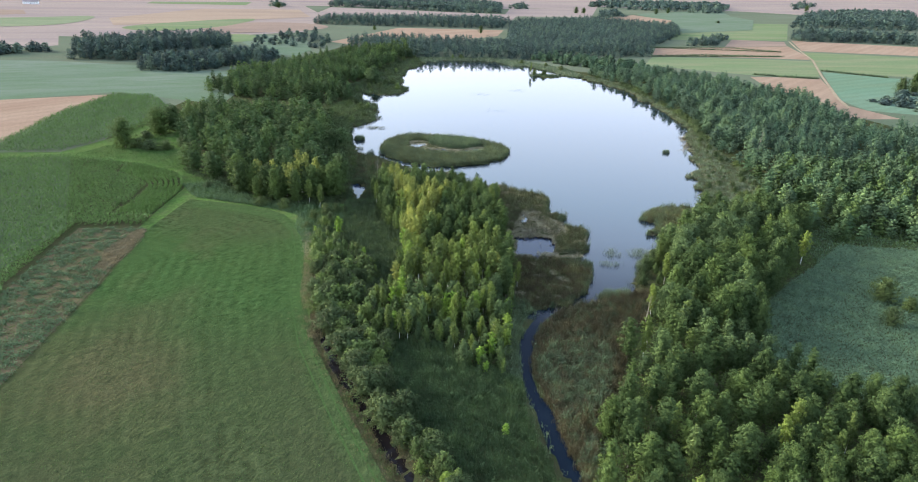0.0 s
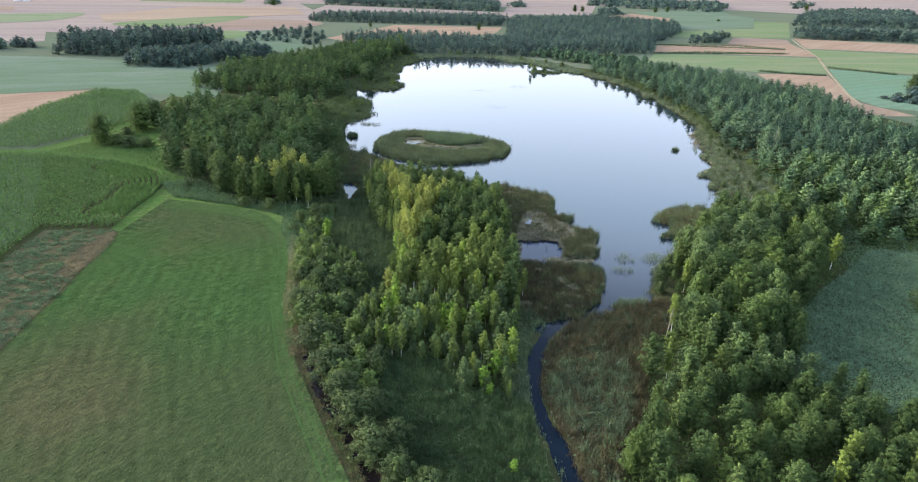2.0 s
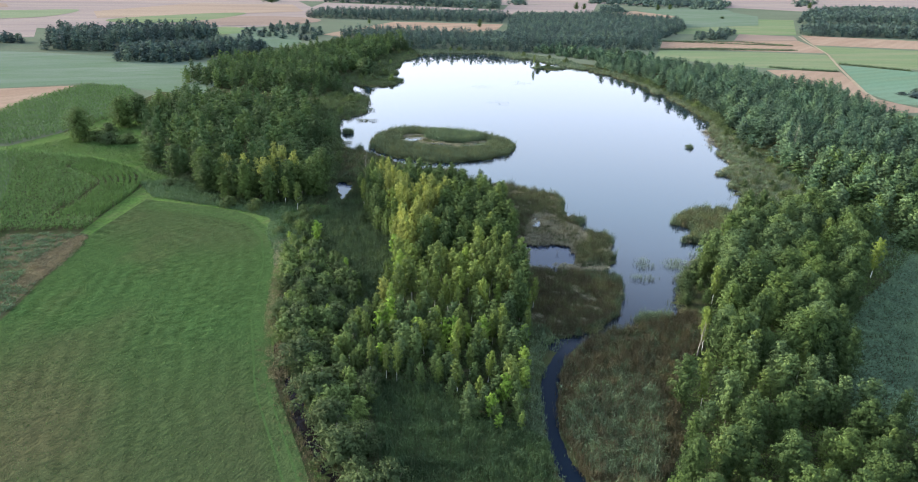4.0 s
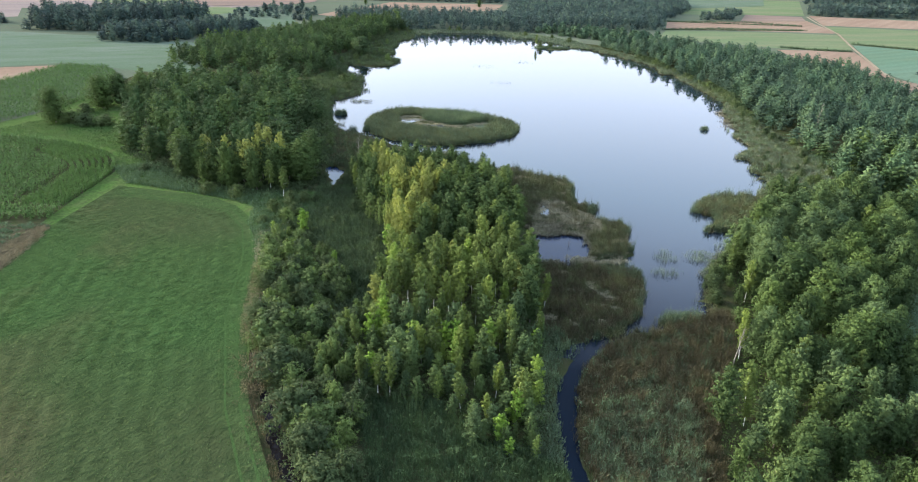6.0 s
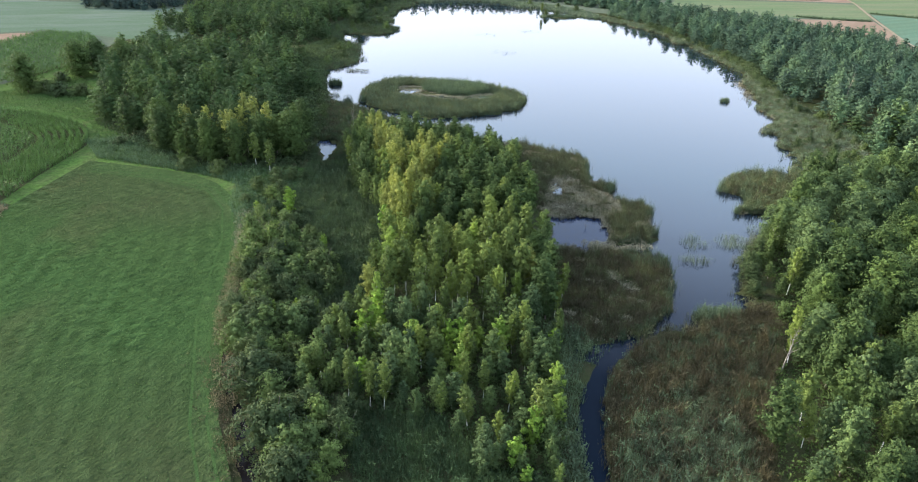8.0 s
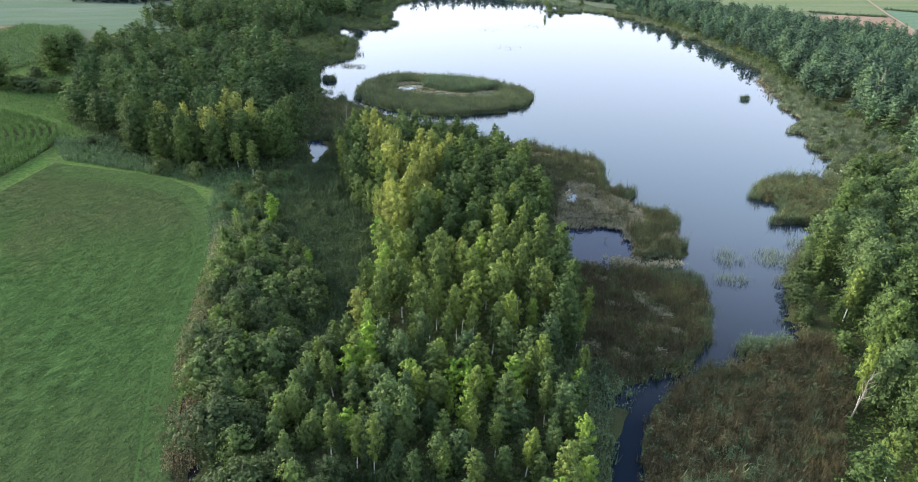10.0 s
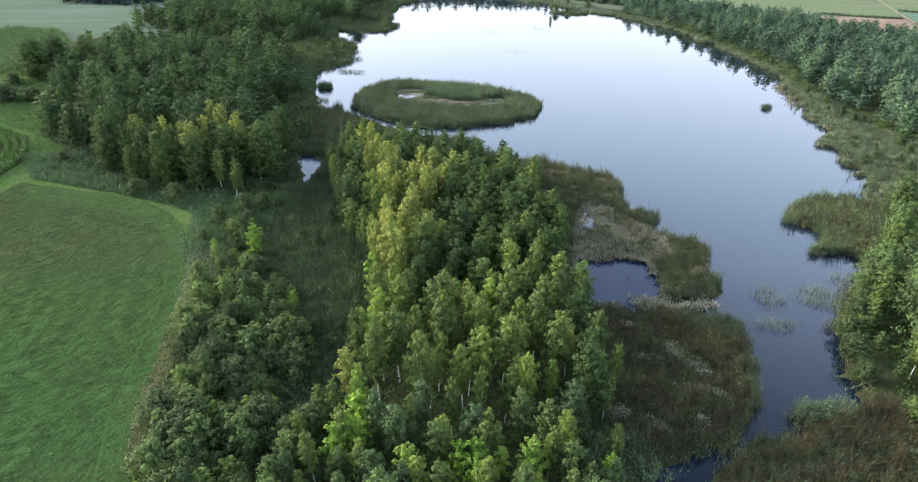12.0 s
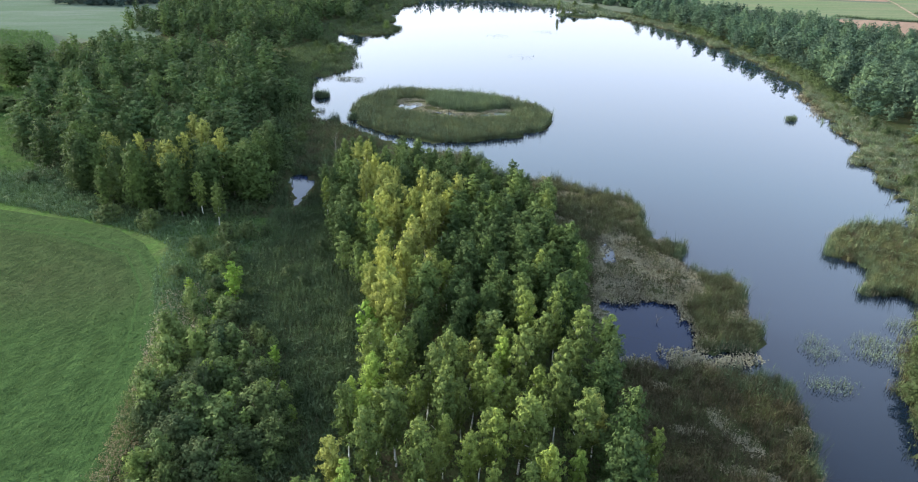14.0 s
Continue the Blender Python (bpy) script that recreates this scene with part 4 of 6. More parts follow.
def hill_choice(x, y, r):
    clump = wave_noise(np.array([x]), np.array([y]), 16, 77)[0]
    if y < 127 and x > -13:
        return (YOUNG if r.rand() < 0.6 else LIME, r.uniform(4.5, 7) * min(1, 0.55 + max(0, y - 97) / 30)) if r.rand() < 0.12 else (GROVE, r.uniform(4.5, 7.5) * min(1, 0.55 + max(0, y - 97) / 30)) if r.rand() < 0.4 else (BIRCH, r.uniform(5, 8)) if r.rand() < 0.6 and y > 106 else (ASPEN, r.uniform(4, 7) * min(1, 0.55 + max(0, y - 97) / 30))
    if inside(HILL_YELLOW, x, y):
        return (BRIGHT if r.rand() < 0.85 else BIRCH), r.uniform(8.5, 11.5)
    if inside(HILL_DARK, x, y):
        return (ALDER, r.uniform(7.5, 10.5)) if r.rand() < 0.72 else (ASPEN, r.uniform(6, 9)) if r.rand() < 0.7 else (BIRCH, r.uniform(7.5, 9.5))
    if inside(HILL_CREST, x, y):
        return (ALDER, r.uniform(6, 9)) if r.rand() < 0.5 else (ASPEN, r.uniform(5.5, 8.5))
    if inside(HILL_FRONT, x, y):
        return (LEMON if r.rand() < 0.5 else BRIGHT, r.uniform(7, 10)) if r.rand() < (0.55 if x < -8 else 0.12) else (BIRCH, r.uniform(7.5, 11)) if r.rand() < 0.82 else (ASPEN, r.uniform(6, 8.5))
    edge = depth_in(HILL, np.array([x]), np.array([y]))[0]
    low = min(1, 0.45 + max(0, y - 97) / 38)
    if x < -12 and y < 141:
        return (WILLOW, r.uniform(2.6, 4.6)) if r.rand() < 0.35 else (SCRUB, r.uniform(2.6, 4.8)) if r.rand() < 0.6 else (ASPEN, r.uniform(3.5, 6))
    if clump > 0.45 and r.rand() < 0.7 or r.rand() < 0.06:
        return BRIGHT, r.uniform(8.5, 12.5) * low
    if clump < -0.55 and r.rand() < 0.65:
        return (ALDER if r.rand() < 0.5 else ASPEN), r.uniform(6.5, 10) * low
    if r.rand() < 0.24:
        return ASPEN, r.uniform(4, 7.5)
    return BIRCH, r.uniform(6.5, 12) * (0.75 if edge < 2.5 else 1) * low


def grove_choice(x, y, r):
    if y < 96:
        return (BROAD_DARK, r.uniform(6.5, 9)) if r.rand() < 0.45 else (ALDER, r.uniform(6, 9.5)) if r.rand() < 0.7 else (BIRCH, r.uniform(6, 8.5)) if r.rand() < 0.5 else (ASPEN, r.uniform(5, 8.5))
    return (GROVE, r.uniform(5.5, 9.5)) if r.rand() < 0.66 else (BIRCH, r.uniform(6, 9)) if r.rand() < 0.5 else (ALDER, r.uniform(6.5, 9.5))


def shore_choice(x, y, r):
    back = depth_in(MEADOW_EAST, np.array([x]), np.array([y]))[0]
    dark = 0.85 if back > -14 else 0.15
    return (BROAD_DARK, r.uniform(9, 12)) if r.rand() < dark else (BROAD, r.uniform(8, 11.5)) if r.rand() < 0.85 else (BIRCH, r.uniform(8, 10.5))


plant_area(HILL, 3.35, 11, hill_choice)
plant_area(HILL, 3.6, 21, lambda x, y, r: ((ASPEN, r.uniform(3.2, 5.5)) if r.rand() < 0.4 else (GROVE, r.uniform(3.2, 5.5)) if r.rand() < 0.5 else (YOUNG, r.uniform(3, 5)) if r.rand() < 0.3 else (BIRCH, r.uniform(5, 7))), lambda x, y: y < 124)
plant_area(SHRUBS_WEST, 2.9, 12, lambda x, y, r: ((WILLOW, r.uniform(2.2, 5)) if r.rand() < 0.4 else (SCRUB, r.uniform(2.4, 5)) if r.rand() < 0.6 else (ASPEN, r.uniform(3.5, 6)) if r.rand() < 0.45 else (GROVE, r.uniform(2.6, 5)) if r.rand() < 0.7 else (YOUNG, r.uniform(2.2, 4.6))), lambda x, y: line_distance(DITCH, np.array([x]), np.array([y]), False)[0] > 2.0)
plant_area(SHRUBS_NORTH, 2.8, 13, lambda x, y, r: ((WILLOW, r.uniform(1.4, 3.2)) if r.rand() < 0.35 else (SCRUB, r.uniform(1.4, 3.4)) if r.rand() < 0.6 else (GROVE, r.uniform(2, 4.4)) if r.rand() < 0.5 else (YOUNG, r.uniform(1.8, 3.8)) if r.rand() < 0.5 else (ASPEN, r.uniform(3, 5.5))))
plant_area(FRINGE_EAST, 7.5, 17, lambda x, y, r: (WILLOW, r.uniform(1.0, 3.2)), lambda x, y: depth_in(LAKE + LAKE_WEST, np.array([x]), np.array([y]))[0] < -4)
plant_area(FRINGE_WEST, 9, 19, lambda x, y, r: (WILLOW if r.rand() < 0.6 else SCRUB, r.uniform(1.2, 4.4)), lambda x, y: depth_in(LAKE + LAKE_WEST, np.array([x]), np.array([y]))[0] < -4)
plant_area(FRINGE_NORTH, 14, 20, lambda x, y, r: (WILLOW if r.rand() < 0.5 else SCRUB, r.uniform(1.5, 4.5)), lambda x, y: depth_in(LAKE + LAKE_WEST, np.array([x]), np.array([y]))[0] < -6)
plant_area(DARK_REEDS, 7.5, 16, lambda x, y, r: (WILLOW, r.uniform(1.0, 2.6)), lambda x, y: y < 184)
plant_area(GROVE_EAST, 4.6, 14, grove_choice, lambda x, y: y < 112)
plant_area(GROVE_EAST, 5.6, 18, shore_choice, lambda x, y: y >= 110)
plant_area(FOREST_WEST, 5.4, 15, lambda x, y, r: ((BROAD_DARK, r.uniform(9, 12.5)) if r.rand() < 0.45 else (ALDER, r.uniform(8, 12.5)) if r.rand() < 0.85 else (ASPEN, r.uniform(7, 10))), lambda x, y: y < 212 and not (-68 < x < -42 and y > 202 and (x * 7 + y * 3) % 1 < 0.75))
for x, y, h in ((-31.4, 163.5, 6.0), (9.5, 103, 5.5), (-11.8, 121.2, 5.5), (-9.4, 123.1, 5.0), (-0.1, 119.8, 5.2), (2, 118.2, 5.0), (6.7, 119.5, 5.5), (14, 119.7, 4.5), (-7, 117, 4.5), (-11.2, 151.9, 7.5), (-22, 149, 3.0)):
    plant_tree(LIME[int(h) % 2], x, y, LAND, h, h * 50, 0.9, *LABELS["young_maple_tree"])
for x, y, h, w in ((-63.5, 198, 12, 1.05), (-60.4, 199.8, 11.5, 0.9), (-52, 194.5, 12, 1.1), (-54.6, 197, 11, 0.9), (-54, 211.3, 12.5, 1.0), (-50.1, 199.4, 12, 0.9), (-50.5, 205.7, 12.5, 0.95), (-46.4, 203.2, 12, 0.8)):
    plant_tree(BRIGHT[int(h * 2) % 4], x, y, LAND, h, x * 30, w, "bright yellow-green birch standing out of dark alders", "tree", "birches of the shore grove")
for x, y, h, w in ((-45.4, 189.7, 8.5, 1.1), (-41.2, 185.6, 7.8, 1.1)):
    plant_tree(BIRCH[int(h) % 2], x, y, LAND, h, x * 30, w, *LABELS["birch_tree"])
for x, y, h, w in ((-67, 198, 10, 1.1), (-63.5, 198.5, 9.5, 1.1), (-60, 199.5, 10.5, 1.1), (-56.5, 198, 10, 1.1), (-53, 199, 10.5, 1.1), (-49.5, 199.5, 10.5, 1.1), (-46.5, 199, 10, 1.1), (-43, 199, 10, 1.0), (-62, 194, 7, 1.1), (-55, 194, 7.5, 1.1), (-47, 194.5, 8, 1.0)):
    plant_tree(ALDER[int(abs(x)) % 6], x, y, LAND, h, x * 30, w, *LABELS["alder_tree"])
for x, y, h, w in ((-12.5, 160, 7.5, 0.9), (-24, 209, 9, 0.9)):
    plant_tree(BIRCH[int(h * 2) % 6], x, y, LAND, h, x * 30, w, *LABELS["birch_tree"])
for x, y, h, w in ((-135.5, 252, 12.5, 1.35), (-131, 275, 12.5, 1.4), (-126.5, 280, 12.5, 1.3), (-121, 287, 11.5, 1.3), (-134, 280, 11, 1.2), (-117, 281, 10, 1.2), (-112, 274, 8, 1.2)):
    plant_tree(BROAD_DARK[int(h * 2) % 3], x, y, LAND, h, x * 30, w, *LABELS["alder_tree"])
for x, y, h, w in ((-130.5, 253, 4, 1.5), (-124, 250, 4.2, 1.5), (-118, 251, 3.6, 1.6), (-113, 257, 4, 1.4), (-134, 268, 3.4, 1.5), (105, 131, 6, 0.9), (99.5, 119, 4.6, 0.8), (108, 126, 3.6, 1), (-52, 184, 3.5, 1), (-60, 187, 3, 1.2), (-83, 203, 2.2, 1.3)):
    plant_tree(WILLOW[int(h) % 4], x, y, LAND, h, x * 30, w, *LABELS["willow_bush"])
for x, y, h, w in ((-38, 232, 2.6, 1), (-36, 222, 2.2, 0.9), (-41.5, 246, 3, 0.9), (-30, 229, 2, 1), (-39, 240, 2.4, 1.1), (-27, 220, 2.2, 1), (48.6, 137, 2.6, 1), (50, 141.5, 3.4, 1), (51.5, 146, 3, 1.1), (54.6, 149.5, 3.8, 1), (57.5, 153, 3, 1.1), (61.5, 157, 3.6, 1), (65, 162, 3, 1.1), (69, 167, 3.6, 1), (73, 172, 3, 1)):
    plant_tree(WILLOW[int(h) % 4], x, y, LAND, h, x * 30, w, *LABELS["willow_bush"])
for x, y, h, w in ((-41, 176, 3, 1), (-38, 180, 3.5, 1), (-41.5, 169, 2, 1.1), (-37, 172, 2.8, 1), (-35, 182, 3, 1), (59, 485, 4, 1), (66, 484, 3, 1.2)):
    plant_tree(WILLOW[int(h) % 4], x, y, LAND, h, x * 30, w, *LABELS["willow_bush"])


for x, y, h, w in ((-27, 123, 4.4, 1.25), (-23.4, 112.2, 5, 1.3), (-19, 103, 5.6, 1.2), (-13.4, 90.8, 5, 1.2), (-9.5, 83, 4.6, 1.2), (-5, 78.2, 4, 1.15), (-0.9, 74.8, 4, 1.2), (-28.5, 136.4, 3.6, 1.2), (-32, 139, 3, 1.2), (-25, 117.5, 4, 1.1), (-16.6, 97, 4.4, 1.1), (3, 66, 4, 1.2)):
    plant_tree(WILLOW[int(h * 3) % 5], x, y, LAND, h, x * 30, w, "large grey-green rounded willow bush beside the ditch", "bush", "willow bushes")


FOOT_EAST = [(115, 440), (120, 412), (123, 378), (124, 345), (124, 318), (119.5, 300), (118, 282)]
for (x0, y0), (x1, y1) in zip(FOOT_EAST, FOOT_EAST[1:]):
    for k in range(5):
        q = (k + 0.4 * math.sin(7 * k + y0)) / 5
        plant_tree(WILLOW[k % 5], x0 + (x1 - x0) * q, y0 + (y1 - y0) * q, LAND - 0.3, 2.4 + 1.6 * abs(math.sin(3 * k + x0)), 70 * k, 1.2, "low grey-green willow at the foot of the lakeside wood", "bush", "willow bushes")


def far_wood(name, poly, spacing, seed, h0, h1, n, size, half, leaf, label, keep=None, shape="alder"):
    """A wood too large to count, as one mesh."""
    r = np.random.RandomState(seed)
    pats = [crown(shape, 1.0, 0.06, half / h1, n, size / h1, seed * 7 + i, 34, True, 0.2, 0.3) for i in range(7)]
    tops = []   # inner trees show their upper crowns alone
    for v, f in pats:
        tri = v[f]
        tri = tri[tri[:, :, 2].mean(1) > 0.32]
        tops.append((tri.reshape(-1, 3), np.arange(len(tri) * 3).reshape(-1, 3)))
    vs, fs, tones, k = [], [], [], 0
    spots = scatter(poly, spacing, seed, 0.5)
    rim = depth_in(poly, spots[:, 0], spots[:, 1])
    bay = spacing * (0.45 + 0.6 * wave_noise(spots[:, 0], spots[:, 1], spacing * 5, seed))
    tone = wave_noise(spots[:, 0], spots[:, 1], spacing * 4, seed + 1)
    for (x, y), d, b, q in zip(spots, rim, bay, tone):
        i, h, a, w = r.randint(7), r.uniform(h0, h1) * (1 + 0.12 * q), r.uniform(0, 6.283), r.uniform(0.7, 1.12)
        if keep and not keep(x, y) or d < b:
            continue
        if d < b + spacing * 0.9:
            h *= r.uniform(0.5, 0.9)
        v, f = (pats if d < spacing * 2.2 else tops)[i]
        c, s = math.cos(a) * w, math.sin(a) * w
        vs.append(np.stack([x + h1 * (v[:, 0] * c - v[:, 1] * s), y + h1 * (v[:, 0] * s + v[:, 1] * c), LAND - 0.2 + v[:, 2] * h], 1))
        fs.append(f + k)
        tones.append(np.full(len(f), r.choice(len(leaf))))
        k += len(v)
    return tagged(new(name, mesh_of(name, np.concatenate(vs), np.concatenate(fs), leaf, False, np.concatenate(tones))), label, "wood", kind="stuff")


far_wood("west_wood", FOREST_WEST, 5.9, 15, 8.5, 13.5, 1300, 0.39, 3.5, WOOD_WEST, "dense dark green alder wood", lambda x, y: 212 <= y < 275, "dome")
far_wood("west_wood", FOREST_WEST, 5.9, 15, 8.5, 13.5, 620, 0.56, 3.5, WOOD_WEST, "dense dark green alder wood further back", lambda x, y: y >= 275, "dome")
far_wood("west_wood", FOREST_WEST_BACK, 5.4, 22, 8, 13, 420, 0.6, 3.0, WOOD_WEST, "dense dark green wood along the shore")
far_wood("east_wood", WOOD_EAST, 5.8, 61, 6.5, 11.5, 560, 0.55, 2.3, WOOD_FRESH, "mixed light green wood behind the reed meadow")
far_wood("east_wood", WOOD_EAST, 8, 62, 7, 11.5, 560, 0.55, 2.3, WOOD_WEST, "darker trees mixed through the east wood", None, "dome")
far_wood("east_wood", WOOD_EAST, 13, 63, 8, 11.5, 560, 0.52, 1.9, WOOD_FRESH, "light green birches mixed through the east wood")
far_wood("east_wood", FOREST_EAST, 5.6, 23, 8, 13, 1200, 0.35, 3.3, WOOD_SHORE_HAZED, "dense dark green wood on the east shore", lambda x, y: y < 325, "dome")
far_wood("east_wood", FOREST_EAST, 5.6, 23, 8, 12.5, 620, 0.5, 3.3, WOOD_SHORE_HAZED, "dense dark green wood on the far shore", lambda x, y: y >= 325, "dome")
far_wood("far_wood", [(-302, 504), (-250, 507), (-198, 577), (-223, 645), (-292, 612), (-338, 568)], 6.5, 24, 12, 17, 200, 1.1, 3.6, WOOD_FAR_HAZED, "dark wood beyond the marsh meadow")
far_wood("far_wood", [(-228, 454), (-187, 455), (-143, 527), (-161, 576), (-244, 497)], 6, 25, 8, 12, 190, 1.05, 3.2, WOOD_FAR_HAZED, "strip of wood beside the marsh meadow")
far_wood("north_wood", [(-41, 567), (62, 571), (184, 621), (218, 721), (294, 867), (329, 988), (218, 1093), (76, 995), (48, 682), (-52, 705), (-110, 678), (-116, 643)], 6.2, 26, 8, 13, 105, 0.95, 3.0, WOOD_FAR_HAZED, "broad dark wood north of the lake")
far_wood("north_wood", [(-202, 902), (-114, 900), (62, 906), (82, 1040), (-60, 1030), (-205, 985)], 7.5, 27, 9, 14, 60, 1.4, 3.8, WOOD_FAR_HAZED, "far dark wood behind stubble")
far_wood("far_wood", [(-215, 647), (-118, 594), (-121, 670), (-171, 792), (-207, 744)], 15, 28, 5, 10, 120, 1.4, 3.8, WOOD_FAR_HAZED, "scattered dark trees among marsh meadows")
far_wood("far_wood", [(-263, 1341), (82, 1239), (103, 1582), (-290, 1480)], 13, 29, 11, 16, 60, 2.4, 6, WOOD_FAR_HAZED, "far dark wood near the horizon")
far_wood("far_wood", [(538, 1075), (734, 1056), (1053, 1534), (925, 1589), (722, 1405)], 12, 30, 12, 17, 65, 2.2, 6, WOOD_FAR_HAZED, "far dark wood beyond pale fields")
far_wood("far_wood", [(416, 821), (513, 824), (563, 802), (621, 888), (469, 932)], 9, 31, 11, 15, 90, 1.6, 4.6, WOOD_FAR_HAZED, "far strip of wood beside stubble")
far_wood("far_wood", [(250, 729), (297, 740), (347, 833), (352, 866), (279, 787)], 8, 32, 6, 11, 130, 1.2, 3.8, WOOD_FAR_HAZED, "clump of trees in open fields")
far_wood("far_wood", [(260, 394), (273, 369), (298, 364), (352, 437), (316, 432), (289, 440)], 8, 33, 3, 6, 150, 1.3, 3.6, WOOD_FAR_HAZED, "low dark thicket beside the young crop")
far_wood("far_wood", [(306, 1630), (668, 1645), (752, 1857), (330, 1764)], 22, 34, 12, 17, 35, 4.275, 9, WOOD_FAR_HAZED, "far line of trees near the horizon")
far_wood("far_wood", [(-384, 505), (-340, 546), (-354, 569), (-409, 539)], 8, 35, 7, 11, 120, 1.4, 4, WOOD_FAR_HAZED, "low strip of trees behind the marsh")


far_wood("shore_thicket", [(58, 574), (76, 560), (97, 534), (116, 512), (150, 500), (165, 540), (120, 580), (80, 600)], 6.5, 36, 5, 9, 200, 1.1, 3.0, WOOD_SHORE_HAZED, "light green thicket at the far end of the lake", None, "dome")
far_wood("far_wood", [(-250, 1670), (30, 1690), (60, 1990), (-300, 1980)], 24, 37, 13, 18, 45, 4, 9, WOOD_FAR_HAZED, "far wood near the horizon, tinted with distance haze")
far_wood("far_wood", [(104, 1403), (157, 1452), (168, 1586), (118, 1560)], 14, 171, 9, 14, 45, 2.6, 6, WOOD_FAR_HAZED, "small far wood in open farmland")
far_wood("far_wood", [(238, 1180), (310, 1240), (339, 1361), (277, 1334)], 12, 172, 9, 14, 50, 2.4, 6, WOOD_FAR_HAZED, "far copse beyond the north wood")
far_wood("far_wood", [(422, 1606), (540, 1560), (643, 1632), (710, 1806), (618, 1790), (474, 1778)], 17, 173, 11, 17, 40, 3.2, 8, WOOD_FAR_HAZED, "far belt of trees near the horizon")
far_wood("far_wood", [(873, 1768), (914, 1787), (1117, 2084), (995, 2020)], 18, 174, 12, 19, 40, 3.4, 8, WOOD_FAR_HAZED, "far wood on the skyline")
far_wood("far_wood", [(-367, 1283), (-335, 1300), (-357, 1385), (-385, 1369)], 12, 175, 9, 14, 45, 2.6, 6, WOOD_FAR_HAZED, "small clump of trees on far stubble")
far_wood("far_wood", [(330, 1560), (560, 1420), (700, 1700), (420, 1960)], 26, 38, 11, 16, 40, 4, 9, WOOD_FAR_HAZED, "far scattered wood near the horizon")


def reed_patch(name, poly, per_m2, h0, h1, seed, leaf, label, blades=11, width=0.13, spread_r=0.3, bare=0.0, category="reeds", foot=0.55, points=None, skip=None, leafy=0.6, gaps_of=None, bare_seed=None, wet=None, uneven=1.0):
    """Clumps of upright blades over an area, as one mesh."""
    r = np.random.RandomState(seed)
    p = scatter(poly, 1.0 / math.sqrt(per_m2), seed, 0.5) if points is None else points
    if skip:
        p = p[~inside(skip, p[:, 0], p[:, 1])]
    if wet is not None:   # no stalks further out in the water than this
        d, rag = water_reach(p[:, 0], p[:, 1])
        p = p[d + rag < wet]
    if gaps_of:   # only where the patch of that seed is bare
        p = p[wave_noise(p[:, 0], p[:, 1], 7, gaps_of[0]) < gaps_of[1] - 1.2]
    if bare:
        p = p[wave_noise(p[:, 0], p[:, 1], 7, seed if bare_seed is None else bare_seed) > bare - 1.3]
    hgt = (h0 + (h1 - h0) * (0.5 + 0.35 * wave_noise(p[:, 0], p[:, 1], 6, seed + 1))) * (1 + uneven * (r.uniform(-0.2, 0.2, len(p)) + 0.5 * np.clip(wave_noise(p[:, 0], p[:, 1], 2.6, seed + 5), -1.1, 1.3) + 0.22 * wave_noise(p[:, 0], p[:, 1], 1.1, seed + 9)))
    b = np.repeat(p, blades, 0)
    h = np.repeat(hgt, blades) * (1 + uneven * r.uniform(-0.3, 0.1, len(b)))
    off = r.normal(0, spread_r, b.shape)
    b = b + off
    h *= 1 + uneven * (0.12 - 0.26 * np.minimum(np.hypot(off[:, 0], off[:, 1]) / spread_r, 2.2))
    a = r.uniform(0, 6.283, len(b))
    lean = r.normal(0, 0.1 + 0.1 * uneven, b.shape) * h[:, None]
    w = width * r.uniform(0.6, 1.4, len(b))
    z0 = np.full(len(b), LAND - foot)
    dx, dy = np.cos(a) * w / 2, np.sin(a) * w / 2
    v0 = np.stack([b[:, 0] - dx, b[:, 1] - dy, z0], 1)
    v1 = np.stack([b[:, 0] + dx, b[:, 1] + dy, z0], 1)
    v2 = np.stack([b[:, 0] + lean[:, 0], b[:, 1] + lean[:, 1], z0 + foot + h], 1)
    lf = r.rand(len(b)) < leafy   # leaves that stand out from the stalks
    m = int(lf.sum())
    u, el, az = r.uniform(0.1, 0.8, m), r.normal(0.55, 0.45, m), r.uniform(0, 6.283, m)
    start = np.stack([b[lf, 0] + lean[lf, 0] * u, b[lf, 1] + lean[lf, 1] * u, z0[lf] + foot + h[lf] * u], 1)
    reach = (np.maximum(0.22, 0.3 * h[lf]) * r.uniform(0.7, 1.3, m))[:, None]
    side = np.stack([-np.sin(az), np.cos(az), r.normal(0, 0.3, m)], 1) * (w[lf] * 0.62)[:, None]
    v0[lf], v1[lf] = start - side, start + side
    v2[lf] = start + reach * np.stack([np.cos(el) * np.cos(az), np.cos(el) * np.sin(az), np.sin(el)], 1)
    v = np.stack([v0, v1, v2], 1).reshape(-1, 3)
    k = np.arange(len(b))[:, None] * 3
    return tagged(new(name, mesh_of(name, v, k + [0, 1, 2], leaf)), label, category, kind="stuff")


ISLAND_CLEAR = [(-20, 263), (-19.5, 274), (-14, 278), (-9, 271), (-3, 266), (6, 265), (12, 269), (15, 264), (9, 257.5), (1, 255), (-8, 256.5), (-15, 261)]
POND_RIM = [(-35.4, 211.6), (-33, 212.4), (-30, 210.4), (-28.8, 204), (-29.6, 194), (-30.6, 192), (-32, 197), (-34, 203)]
ISLAND_CORE = [(-11, 270), (-9, 280), (1, 282), (11, 277), (12.5, 269), (5, 263.5), (-4, 264)]


